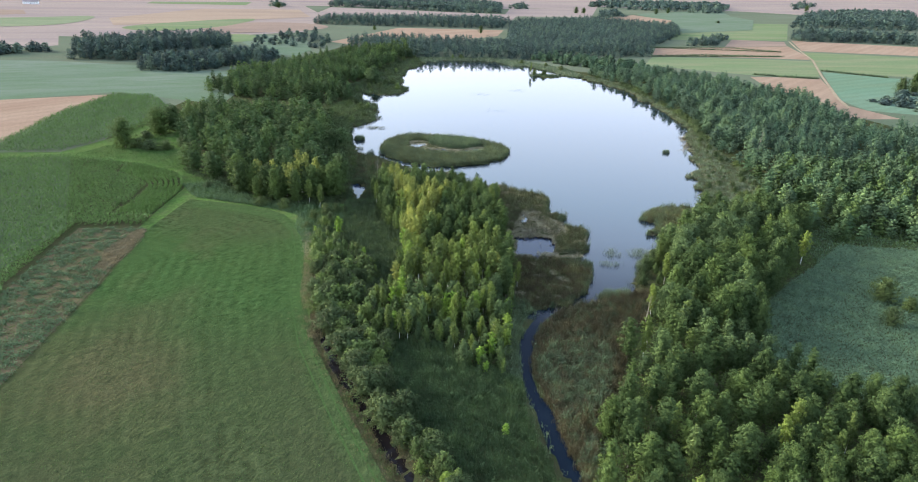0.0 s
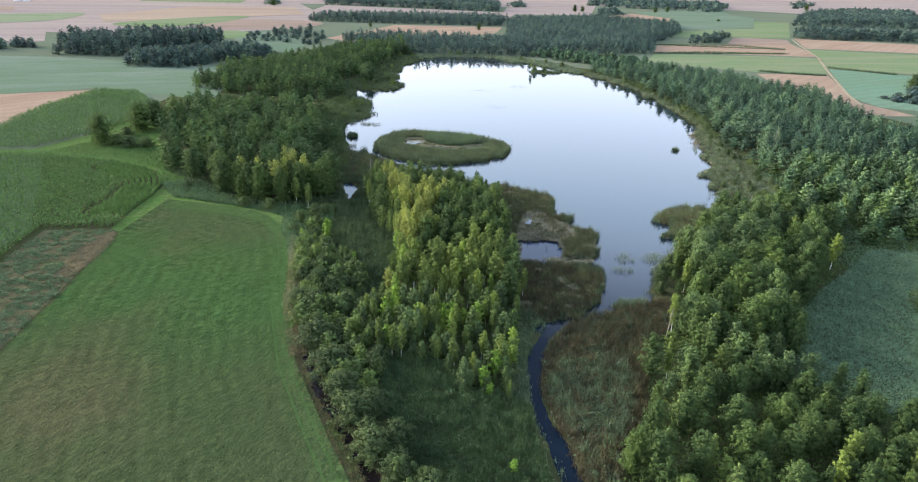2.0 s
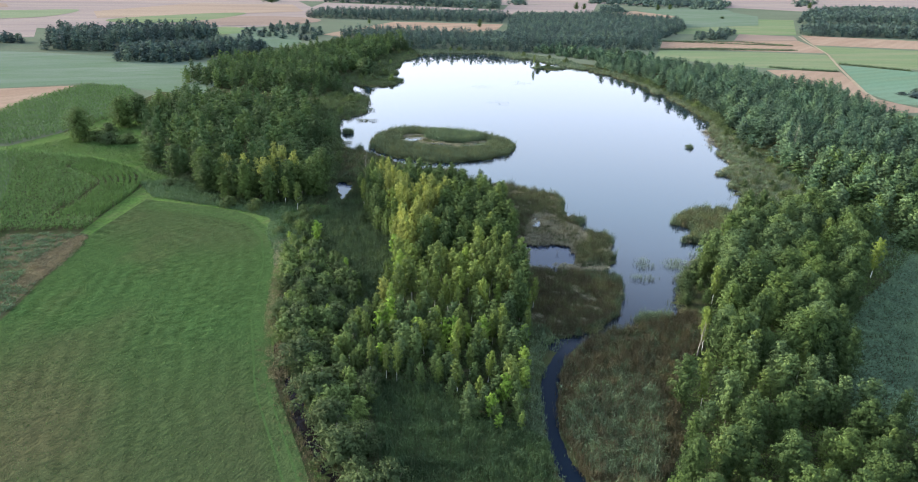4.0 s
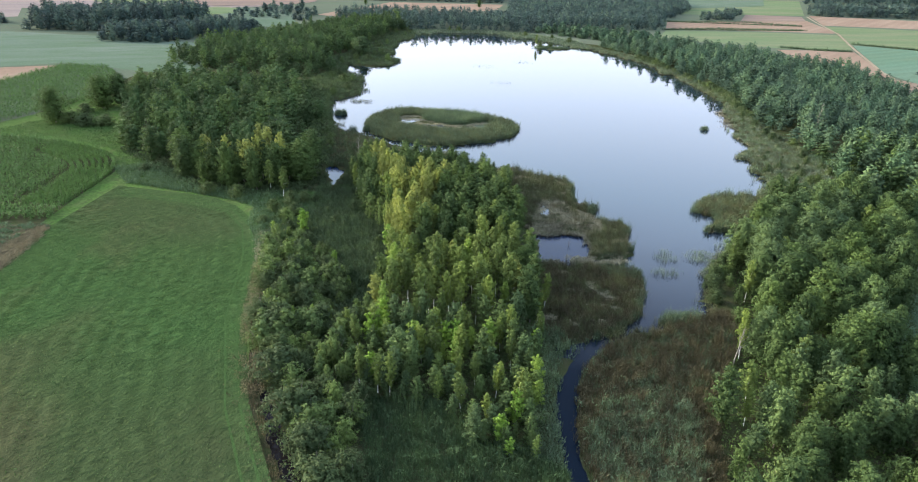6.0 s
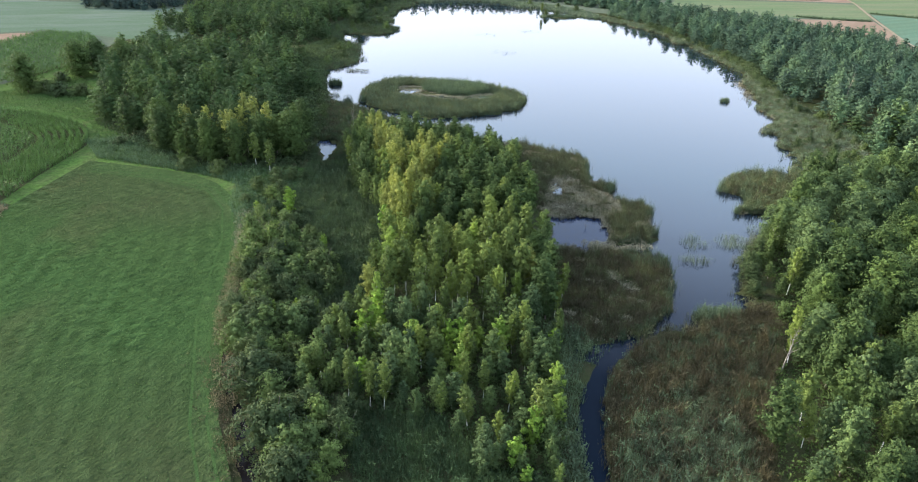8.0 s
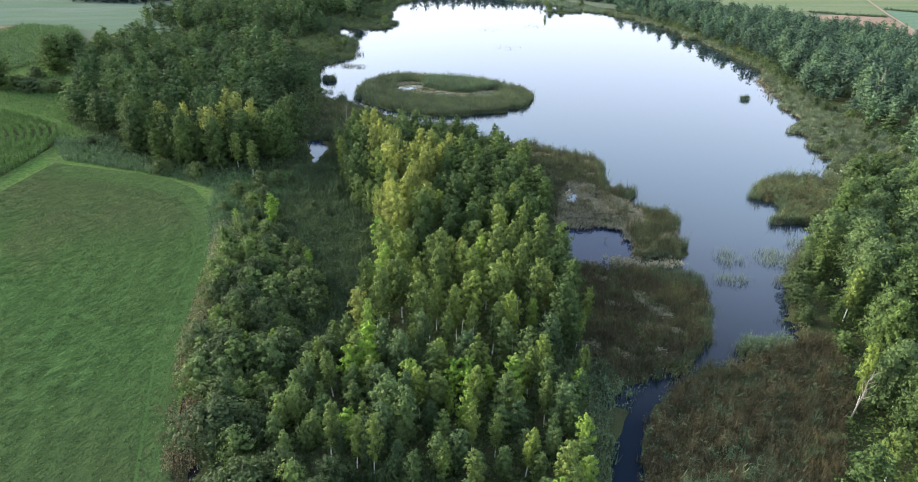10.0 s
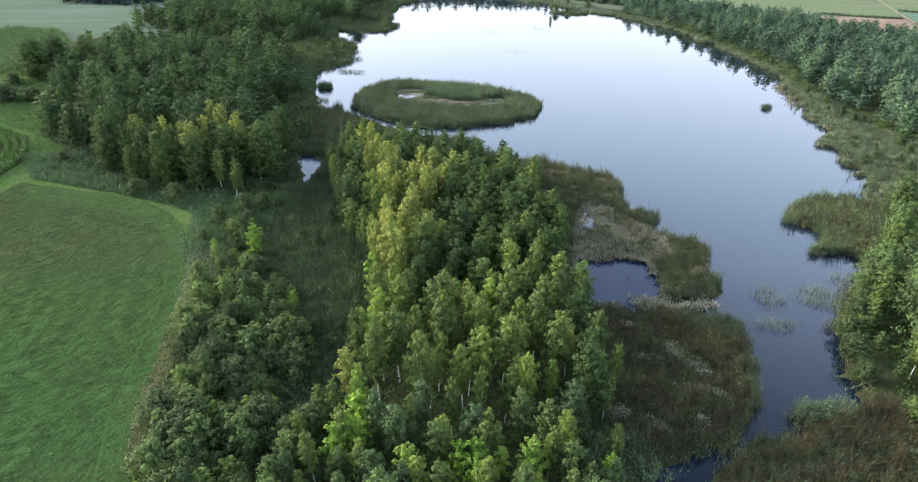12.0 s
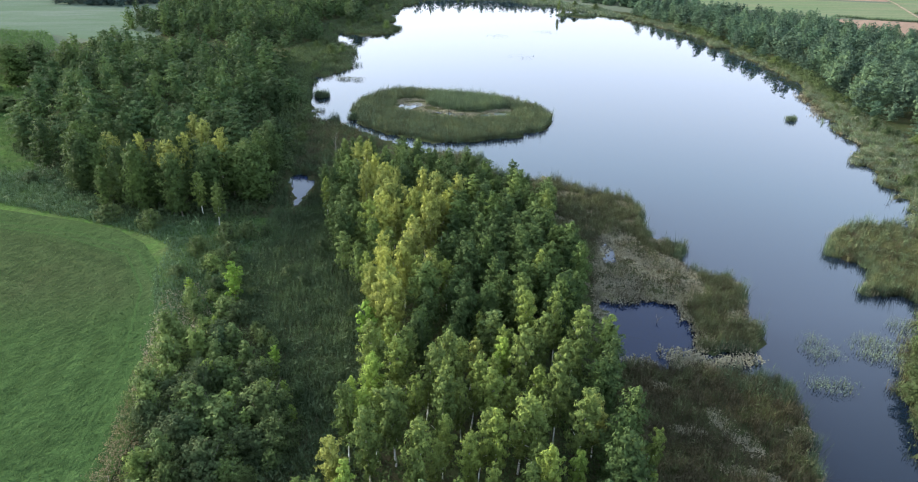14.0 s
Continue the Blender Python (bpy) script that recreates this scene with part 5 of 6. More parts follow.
SPIT_OPEN = [(23.1, 187.1), (28.1, 188.5), (30.5, 182.7), (33.1, 179.2), (36.3, 175.1), (35.4, 170.3), (31.9, 165.4), (26.9, 166.6), (22.1, 164.9), (18.9, 166.2), (19.6, 175.8)]
SPIT_PUDDLE = [(21.9, 181.7), (23.6, 183.7), (24.5, 180.9), (24.0, 177.3), (22.2, 176.4)]
SPIT_TAIL = [(25.0, 155.5), (27.2, 154.9), (30.6, 153.0), (35.7, 154.3), (37.1, 153.3), (34.7, 151.5), (27.5, 150.5), (23.9, 152.7)]


HEADLAND = [(-88.5, 175), (-88.5, 204), (-99, 221), (-122, 231.5), (-122, 217), (-112, 212), (-104, 203), (-102.5, 190), (-103, 175)]


def rounded(line, times=3):
    """An open line with its corners cut again and again, into a curve."""
    for _ in range(times):
        cut = [line[0]]
        for (x0, y0), (x1, y1) in zip(line, line[1:]):
            cut += [(0.75 * x0 + 0.25 * x1, 0.75 * y0 + 0.25 * y1), (0.25 * x0 + 0.75 * x1, 0.25 * y0 + 0.75 * y1)]
        line = cut + [line[-1]]
    return line


def rows_of(poly, gap, step, angle, seed):
    """Points in straight rows over an area."""
    r = np.random.RandomState(seed)
    c, s = math.cos(radians(angle)), math.sin(radians(angle))
    q = np.array([(x * c + y * s, y * c - x * s) for x, y in poly])
    u, v = np.meshgrid(np.arange(q[:, 0].min(), q[:, 0].max(), gap), np.arange(q[:, 1].min(), q[:, 1].max(), step))
    u, v = u.ravel() + r.normal(0, 0.04, u.size), v.ravel() + r.uniform(-step / 2, step / 2, v.size)
    p = np.stack([u * c - v * s, u * s + v * c], 1)
    return p[inside(poly, p[:, 0], p[:, 1])]


reed_patch("reed_island", ISLAND, 1.7, 1.2, 2.2, 41, REED_OLIVE, "ring of olive green reeds standing in the lake", skip=ISLAND_CLEAR, blades=17, width=0.1, leafy=0.35, wet=0.6)
reed_patch("reed_mound", ISLAND_CORE, 2.6, 2.0, 3.0, 63, REED_GREEN, "darker taller reeds inside the reed island", blades=17, width=0.1, leafy=0.35, wet=0.6)
reed_patch("dead_sedge", ISLAND_CLEAR, 6, 0.1, 0.35, 64, SEDGE_PALE, "pale trampled sedge inside the reed island", 7, 0.16, 0.3, 1.2, "sedge")
reed_patch("reed_spit", REEDS_NORTH, 1.1, 0.9, 2.5, 42, REED_OLIVE, "ragged olive reeds round a dark pool", 50, 0.07, 0.36, bare=0.8, leafy=0.5, skip=SPIT_OPEN, wet=0.45)
reed_patch("sedge_spit", REEDS_NORTH, 1.0, 0.5, 1.6, 130, REED_BROWN, "brown-olive sedge among the reeds", 40, 0.07, 0.34, bare=0.6, bare_seed=42, skip=SPIT_OPEN, wet=0.45)
reed_patch("dead_sedge", REEDS_NORTH, 7, 0.05, 0.25, 65, SEDGE_PALE, "pale flattened sedge between the reeds", 8, 0.26, 0.3, 0.0, "sedge", 0.4, leafy=0.85, gaps_of=(42, 0.85), wet=0.45)
reed_patch("dead_sedge", SPIT_OPEN, 6, 0.1, 0.35, 138, SEDGE_PALE, "pale mud and flattened sedge in the middle of the spit", 8, 0.2, 0.3, 0.6, "sedge", 0.4, skip=SPIT_PUDDLE, leafy=0.85)
reed_patch("sedge_spit", SPIT_OPEN, 1.7, 0.4, 1.3, 161, REED_BROWN, "brown sedge tussocks over pale mud", 16, 0.07, 0.3, 1.2, skip=SPIT_PUDDLE, leafy=0.4)
reed_patch("reed_spit", SPIT_OPEN, 1.3, 0.7, 1.8, 139, REED_OLIVE, "thin olive reeds over pale mud", 14, 0.07, 0.3, 1.3, skip=SPIT_PUDDLE, leafy=0.3)
reed_patch("dead_sedge", SPIT_TAIL, 6, 0.1, 0.35, 141, SEDGE_PALE, "pale dead sedge at the tail of the spit", 8, 0.2, 0.3, 0.9, "sedge", 0.4, leafy=0.85)
SPIT_MUD = [(26.2, 143.6), (27.6, 144), (29, 141.2), (30.5, 139), (30.6, 136.8), (28.9, 136.9), (27.2, 139.6)]
reed_patch("dead_sedge", SPIT_MUD, 6, 0.05, 0.25, 159, SEDGE_PALE, "pale mud and flattened sedge across the spit", 8, 0.2, 0.35, 0.9, "sedge", 0.4, leafy=0.85)
reed_patch("reed_spit", [(30.3, 150.8), (32.3, 151), (37.4, 148), (36.8, 145), (32.6, 145.6), (30.4, 147.6)], 3.2, 1.0, 2.0, 160, REED_GREEN, "grey-green reeds at the tip of the spit", 16, 0.07, leafy=0.3, wet=0.5)
reed_patch("sedge_spit", REEDS_MIDDLE, 1.3, 0.7, 2.0, 43, REED_BROWN, "brown-olive sedge beside the channel", 58, 0.065, 0.36, 0.62, leafy=0.5, skip=SPIT_MUD, wet=0.45)
reed_patch("reed_spit", REEDS_MIDDLE, 0.5, 1.0, 2.3, 66, REED_OLIVE, "olive reed tufts among brown sedge", 55, 0.065, 0.36, 0.8, leafy=0.3, wet=0.45)
reed_patch("dead_sedge", REEDS_MIDDLE, 7, 0.05, 0.3, 67, SEDGE_PALE, "pale flattened sedge on the spit", 8, 0.2, 0.3, 0.0, "sedge", 0.4, leafy=0.85, gaps_of=(43, 0.52), wet=0.45)
reed_patch("reed_spit", REEDS_EAST, 1.1, 1.0, 2.1, 44, REED_OLIVE, "olive reeds reaching out from the shore", 40, 0.09, 0.38, bare=0.7, wet=0.45)
reed_patch("sedge_spit", REEDS_EAST, 1.2, 0.6, 1.6, 131, REED_BROWN, "brown-olive sedge among the shore reeds", 36, 0.09, 0.36, bare=0.8, wet=0.45)
reed_patch("reed_spit", REEDS_EAST, 0.7, 0.9, 2.0, 135, REED_GREEN, "grey-green reeds mixed through the shore spit", 36, 0.09, 0.36, bare=0.9, wet=0.45)
reed_patch("reed_island", ISLAND, 1.6, 1.2, 2.2, 164, REED_GREEN, "grey-green reeds mixed into the island ring", skip=ISLAND_CLEAR, blades=16, width=0.1, leafy=0.35, wet=0.6)
reed_patch("reed_tongue", [(-7, 227), (1, 226), (2.6, 219), (6.5, 215), (7, 211.5), (0, 210), (-8, 218)], 3.4, 1.2, 2.5, 165, REED_OLIVE, "olive reeds below the crest of the grove", 16, 0.09, leafy=0.35)
for x, y, r0, h0 in ((-33.6, 250.2, 1.4, 1.7), (-29.4, 253.6, 1.2, 1.7), (-42.2, 276.5, 2.4, 1.3), (3.2, 222.5, 1.3, 1.8), (7.6, 213.8, 1.4, 1.8)):
    oval = [(x + r0 * math.cos(a * 0.785), y + 0.8 * r0 * math.sin(a * 0.785)) for a in range(8)]
    reed_patch("reed_tussock", oval, 7, h0, h0 + 1.0, 166, REED_DARK, "dark reed tussock standing in shallow water", 16, 0.07, 0.22, 0, "reeds", 0.5, leafy=0.25)
reed_patch("sedge_bank", SEDGE_BANK, 1.4, 0.9, 2.2, 45, REED_BROWN, "brown sedge bank along the dark stream", 58, 0.065, 0.36, bare=0.4, leafy=0.4)
reed_patch("reed_bank", [(24, 58), (21.5, 84), (19, 95), (20.5, 104), (25, 112), (32, 111.4), (35, 106), (33, 98), (27, 84), (24.5, 72)], 0.7, 1.2, 2.5, 68, REED_GREEN, "grey-green reeds mixed into the brown sedge bank", 46, 0.07, 0.36, bare=0.95, leafy=0.45)
reed_patch("reed_bank", [(18.4, 96), (18.8, 103), (22.6, 107.3), (30.3, 109.3), (33.6, 105), (32, 95), (27, 86), (21.5, 88)], 1.0, 1.3, 2.5, 173, REED_GREEN, "dense grey-green reed clump inside the brown sedge bank", 46, 0.07, 0.36, bare=0.55, leafy=0.45)
reed_patch("reed_bed", REEDBED, 4.6, 0.9, 2.1, 46, REED_BED, "grey-green reed bed between bushes and stream", 17, 0.08, leafy=0.3)
reed_patch("reed_bed", DARK_REEDS, 4.2, 0.8, 1.9, 47, REED_MARSH, "dark reed bed between wood and birch grove", 14, 0.09, skip=POND_RIM, leafy=0.45)
reed_patch("reed_bed", MARSH_WEST, 1.8, 1.1, 1.9, 48, REED_MARSH, "dark marsh reeds by a small pond", 14, 0.09, skip=POND_RIM, leafy=0.45)
reed_patch("reed_meadow", MEADOW_EAST, 3.0, 0.5, 1.1, 49, REED_TEAL, "blue-green reed meadow behind the grove", 14, 0.2, 0.4, leafy=0.85)
reed_patch("reed_fringe", FRINGE_EAST, 1.0, 0.6, 1.6, 132, REED_OLIVE, "olive reed tufts along the lake shore", 22, 0.1, 0.42, 1.15, leafy=0.6, wet=-0.4)
reed_patch("sedge_fringe", FRINGE_EAST, 1.2, 0.4, 1.3, 136, REED_BROWN, "brown sedge tufts along the lake shore", 11, 0.14, 0.4, 1.2, wet=0.2)
EAST_CLEARING = [(99, 150), (104, 168), (106.5, 190), (115, 236), (150, 238), (222, 228), (165, 160), (152, 154), (133, 162), (112, 164)]
reed_patch("undergrowth", EAST_CLEARING, 0.9, 0.6, 1.8, 157, LEAF_ALDER, "bushy undergrowth below the mixed east wood", 10, 0.3, 0.5, 0.5, "undergrowth", 0.4, leafy=0.9)
reed_patch("reed_meadow", EAST_CLEARING, 1.2, 0.5, 1.2, 158, REED_TEAL, "thin blue-green reeds reaching into the east wood", 9, 0.22, 0.4, 0.6, leafy=0.8)
WOOD_SKIRT = [(-66, 326), (-58, 290), (-49, 258), (-40, 214), (-35, 212), (-40, 250), (-46, 280), (-50, 300), (-52, 312), (-50, 330), (-60, 372), (-68, 350)]
reed_patch("undergrowth", WOOD_SKIRT, 1.3, 0.8, 2.2, 149, LEAF_WILLOW, "bushy undergrowth between the wood and the marsh", 9, 0.3, 0.4, 0.4, "undergrowth", 0.4, leafy=0.9, wet=-0.4, skip=POND_RIM)
reed_patch("reed_bed", WOOD_SKIRT, 2.0, 0.8, 1.7, 155, REED_MARSH, "dark marsh reeds along the edge of the wood", 13, 0.1, wet=0.4, skip=POND_RIM)
reed_patch("sedge_bed", MARSH_WEST, 3.6, 0.8, 1.8, 137, REED_BROWN, "grey-brown sedge between the wood and the lake", 11, 0.1, 0.35, 0.9, skip=POND_RIM)
reed_patch("dead_sedge", FRINGE_EAST, 1.6, 0.1, 0.4, 133, SEDGE_PALE, "pale flattened sedge along the lake shore", 8, 0.3, 0.4, 0, "sedge", 0.4, leafy=0.85, gaps_of=(50, 0.9), wet=0.0)
# pale leaf colour stands in for mist over this shore
reed_patch("reed_fringe", FRINGE_EAST, 0.8, 0.5, 1.6, 170, REED_PALE, "grey-green reed tufts along the lake shore, paled for mist", 26, 0.1, 0.42, 1.0, leafy=0.6, wet=-0.2)
reed_patch("reed_fringe", FRINGE_EAST, 1.1, 0.6, 1.7, 50, REED_GREEN, "grey-green reed fringe along the lake shore", 22, 0.1, 0.42, 0.8, leafy=0.6, wet=-0.2)
reed_patch("reed_fringe", FRINGE_EAST, 0.8, 0.6, 1.7, 163, REED_MARSH, "dark marshy reed fringe along the lake shore", 14, 0.1, 0.4, 1.0, leafy=0.5, wet=-0.2)
reed_patch("reed_fringe", FRINGE_WEST, 1.3, 0.9, 1.8, 51, REED_MARSH, "green reed fringe along the lake shore", 13, 0.15, 0.5, wet=0.5)
reed_patch("sedge_fringe", FRINGE_WEST, 0.8, 0.5, 1.3, 156, REED_BROWN, "grey-brown sedge tufts along the lake shore", 12, 0.12, 0.5, 1.0, wet=0.5)
reed_patch("reed_fringe", FRINGE_NORTH, 0.8, 0.9, 1.9, 167, REED_GREEN, "grey-green reeds at the far end of the lake", 11, 0.26, 0.6, 0.5, wet=0.5)
reed_patch("reed_fringe", FRINGE_NORTH, 0.4, 0.9, 1.9, 52, REED_PALE, "pale reed fringe at the far end of the lake", 11, 0.3, 0.6, wet=0.5)
reed_patch("reed_islet", FAR_ISLET, 1.4, 0.9, 1.7, 53, REED_GREEN, "small reed islet at the far shore", 11, 0.24, 0.5)
TAN_CORNER = [(-91, 150), (-89, 165.4), (-85.5, 162.5), (-83.6, 146), (-84.6, 137), (-87.5, 139)]
reed_patch("weeds", WEEDS, 0.9, 0.4, 1.0, 54, WEED_GREY, "tall grey-green weeds on a fallow strip", 34, 0.2, 0.42, 1.12, "weeds", leafy=0.85, skip=TAN_CORNER)
reed_patch("low_weeds", WEEDS, 1.5, 0.1, 0.35, 59, GRASS_TUFT, "low green weeds between taller ones", 8, 0.16, 0.4, 0.8, "weeds", leafy=0.85, skip=TAN_CORNER)
reed_patch("verge_grass", [(-36, 190), (-43, 177), (-42, 166), (-37, 152), (-32.6, 129), (-25.2, 106.5), (-15.4, 86.3), (-6.6, 69.6), (-4, 71), (-13.5, 89), (-21, 104), (-28, 122), (-31, 140), (-32, 160), (-30, 185)], 3.5, 0.3, 0.9, 69, GRASS_TUFT, "rough tall grass along the meadow edge", 5, 0.14, 0.3, 0.3, "grass", wet=-0.4)
reed_patch("rough_grass_tufts", [(-150, 240), (-121, 233), (-100, 221), (-89, 203), (-84, 194), (-66, 188), (-50, 181), (-38, 176), (-33, 190), (-64, 192), (-84, 210), (-103, 230), (-132, 280)], 2.2, 0.3, 0.9, 70, GRASS_TUFT, "rough pale grass below the alder wood", 5, 0.2, 0.35, 0.2, "grass")
reed_patch("weeds", [(-93, 205), (-84, 193), (-66, 187.5), (-52, 182), (-46, 178), (-40, 186), (-50, 189), (-64, 193), (-84, 211)], 3.0, 0.8, 1.7, 73, WEED_GREY, "tall grey-green weeds below the alder wood", 10, 0.15, 0.35, 0.5, "weeds", leafy=0.6)
reed_patch("weeds", [(-47, 178), (-44.5, 168), (-40, 157), (-35, 160), (-32, 176), (-36, 189)], 3.0, 0.6, 1.5, 76, WEED_GREY, "tall grey-green weeds at the corner of the meadow", 10, 0.13, 0.35, 0.4, "weeds", leafy=0.6)
reed_patch("dry_grass", TAN_CORNER, 11, 0.15, 0.5, 74, DRY_GRASS, "dry tan grass at the corner of the fallow strip", 8, 0.12, 0.35, 0.7, "grass")
reed_patch("dry_brush", [(-38, 150), (-34, 128), (-27.5, 108), (-25, 108.5), (-31, 128), (-34.5, 149)], 5, 0.3, 0.9, 75, DRY_GRASS, "dry tan grass between meadow and bushes", 12, 0.08, 0.3, 0.7, "grass")
reed_patch("dry_brush", [(-41.5, 164), (-37, 168), (-33, 158), (-34, 146), (-38, 148)], 3.5, 0.3, 0.9, 72, SEDGE_PALE, "dry tan grass and brush at the meadow edge", 9, 0.14, 0.35, 0.7, "grass")
reed_patch("grass_tufts", [(-84, 190), (-50, 178), (-38.5, 152), (-27, 106), (0, 52), (-74, 52), (-80, 120), (-86, 164)], 2.0, 0.03, 0.09, 71, MEADOW_TUFT, "short tufts of mown meadow grass", 3, 0.16, 0.3, 0.7, "grass", 0.3, leafy=0.85)
reed_patch("maize", MAIZE, 0, 2.0, 2.3, 55, CORN_LEAF, "standing green maize crop in rows", 12, 0.17, 0.15, 0, "maize", 0.35, leafy=0.95, uneven=0.4, points=rows_of(MAIZE, 1.6, 0.5, 7, 3), skip=HEADLAND)
rows = []
for k in range(7):
    off = 0.8 + 1.6 * k
    turn_line = rounded([(-90.3 - off, 176), (-90 - off, 203 - off * 0.3), (-99.7 - off * 0.8, 219 - off * 0.8), (-122, 230 - off)])
    for (x0, y0), (x1, y1) in zip(turn_line, turn_line[1:]):
        n = int(math.hypot(x1 - x0, y1 - y0) / 0.45)
        rows += [(x0 + (x1 - x0) * i / n, y0 + (y1 - y0) * i / n) for i in range(n)]
reed_patch("maize", HEADLAND, 0, 1.9, 2.2, 57, CORN_LEAF, "maize rows curving round the headland", 13, 0.14, 0.2, 0, "maize", 0.35, leafy=0.6, uneven=0.4, points=np.array(rows))
reed_patch("maize", MAIZE_UPPER, 0, 2.0, 2.3, 56, CORN_LEAF, "standing green maize crop beside stubble", 11, 0.22, 0.2, 0, "maize", 0.35, leafy=0.95, uneven=0.4, points=rows_of(MAIZE_UPPER, 1.6, 0.8, 7, 4))

def rim_of(poly, per_m, wide, seed):
    """Points strewn along an outline."""
    r = np.random.RandomState(seed)
    out = []
    for (x0, y0), (x1, y1) in zip(poly, poly[1:] + poly[:1]):
        n = int(math.hypot(x1 - x0, y1 - y0) * per_m)
        t = r.uniform(0, 1, (n, 1))
        out.append(np.array([[x0, y0]]) * (1 - t) + np.array([[x1, y1]]) * t + r.normal(0, wide, (n, 2)))
    return np.concatenate(out)


reed_patch("bank_reeds", [(11, 98), (15, 95), (15.4, 108), (17.6, 118), (20, 122.5), (18, 127), (13.5, 127), (12, 112), (12, 104)], 4.5, 0.6, 1.6, 134, REED_GREEN, "reeds between the grove and the stream", 11, 0.12)
edge = rim_of(DITCH, 14, 1.7, 221)
edge = edge[line_distance(DITCH, edge[:, 0], edge[:, 1], False) > 1.0]
reed_patch("ditch_grass", DITCH, 0, 0.15, 0.5, 121, REED_BROWN, "short brown grass on the banks of the dark ditch", 12, 0.09, 0.3, 0.0, "grass", 0.5, edge, wet=0.1)
bank = rim_of(STREAM, 9, 1.7, 220)
bank = bank[line_distance(STREAM, bank[:, 0], bank[:, 1], False) > 1.35]
reed_patch("bank_reeds", STREAM, 0, 0.6, 1.6, 120, REED_GREEN, "reeds overhanging the narrow stream", 9, 0.13, 0.28, 0.3, "reeds", 0.6, bank)
for i, poly in enumerate((REEDS_NORTH, REEDS_MIDDLE, REEDS_EAST)):
    reed_patch("sedge_rim", poly, 0, 0.25, 0.7, 95 + i, SEDGE_PALE, "pale sedge along the water's edge", 6, 0.1, 0.2, 0.6, "sedge", 0.5, rim_of(poly, 3.0, 0.35, 200 + i), wet=0.9)
    outer = rim_of(poly, 5.0, 0.4, 210 + i)
    outer = outer[~((outer[:, 0] < 31.5) & (outer[:, 1] > 149) & (outer[:, 1] < 171))]
    reed_patch("reed_rim", poly, 0, 1.2, 2.7, 105 + i, REED_DARK, "tall dark reeds along the water's edge", 16, 0.06, 0.28, 1.1, "reeds", 0.6, outer, leafy=0.15, wet=0.9)
pool_edge = rim_of([(18, 153), (19, 166.9), (22.7, 168.2), (30.2, 166.2), (31.1, 160.1), (29.8, 154.6), (27, 152), (20, 151.8)], 9, 0.5, 230)
reed_patch("dead_sedge", REEDS_NORTH, 0, 0.1, 0.4, 231, SEDGE_PALE, "pale mud and dead sedge round the pool", 8, 0.2, 0.25, 0.9, "sedge", 0.45, pool_edge, leafy=0.8)
snag_line = [(26, 161, -0.3), (26.2, 161.2, 0.5), (26.7, 161.0, 1.1)]
stick = new("dead_stick")
stick.matrix_basis = pose(0, 0, 0)
tagged(stick, "thin dead branch sticking out of the pool", "branch")
part("stem", mesh_of("stick_stem", *tube(snag_line, [0.06, 0.05, 0.02], 5), BARK_DARK, True), stick)
part("twig", mesh_of("stick_twig", *tube([(26.2, 161.2, 0.5), (25.9, 161.3, 0.9), (25.95, 161.3, 1.3)], [0.04, 0.03, 0.012], 5), BARK_DARK, True), stick)
SHORE_EAST = [(27, 124.5), (36, 128), (44, 131.5), (48, 136), (49.5, 143), (54, 150), (60, 157), (68, 167), (78, 181)]
edge = np.concatenate([rim_of(SHORE_EAST[:-1], 6, 1.3, 240)])
edge = edge[line_distance(SHORE_EAST, edge[:, 0], edge[:, 1], False) < 3]
mat_line = [(x - 2, y) for x, y in LAKE if x > 85 and 264 < y < 300]
mats = rim_of(mat_line, 2.6, 1.5, 242)
mats = mats[line_distance(mat_line, mats[:, 0], mats[:, 1], False) < 6]
reed_patch("floating_sedge", FRINGE_EAST, 0, 0.05, 0.2, 144, SEDGE_PALE, "pale dead sedge floating along the wooded shore", 9, 0.12, 0.5, 0.9, "sedge", 0.42, mats, leafy=0.7, wet=5)
reed_patch("floating_sedge", FRINGE_EAST, 0, 0.05, 0.2, 145, REED_BROWN, "brown sedge tussocks standing in shallow water", 11, 0.1, 0.45, 0.9, "sedge", 0.42, mats + 0.7, leafy=0.5, wet=5)
reed_patch("shore_reeds", SHORE_EAST, 0, 0.7, 1.8, 142, REED_OLIVE, "olive reeds along the wooded shore", 11, 0.09, 0.35, 0.6, "reeds", 0.7, edge, wet=1.2)
reed_patch("shore_sedge", SHORE_EAST, 0, 0.4, 1.2, 143, REED_BROWN, "brown sedge under the shore bushes", 11, 0.08, 0.35, 0.5, "sedge", 0.6, rim_of(SHORE_EAST[:-1], 5, 1.6, 241), wet=0.6)
for i, (x, y, rx, ry) in enumerate(((45.5, 155.6, 2.2, 3.0), (53.2, 156, 3.6, 3.0), (43.2, 148.7, 3.0, 1.6), (60, 160, 2.5, 3.0), (-38, 300, 5, 2), (-41, 260, 4, 2.5))):
    oval = [(x + rx * math.cos(a * 0.5236), y + ry * math.sin(a * 0.5236)) for a in range(12)]
    reed_patch("water_plants", oval, 5.0, 0.2, 0.8, 80 + i, LILY_LEAF if i < 4 else REED_OLIVE, "sparse pale water plants rising from the lake", 8, 0.06, 0.5, 0.9, "water plants", 0.4, None, None, 0.75)


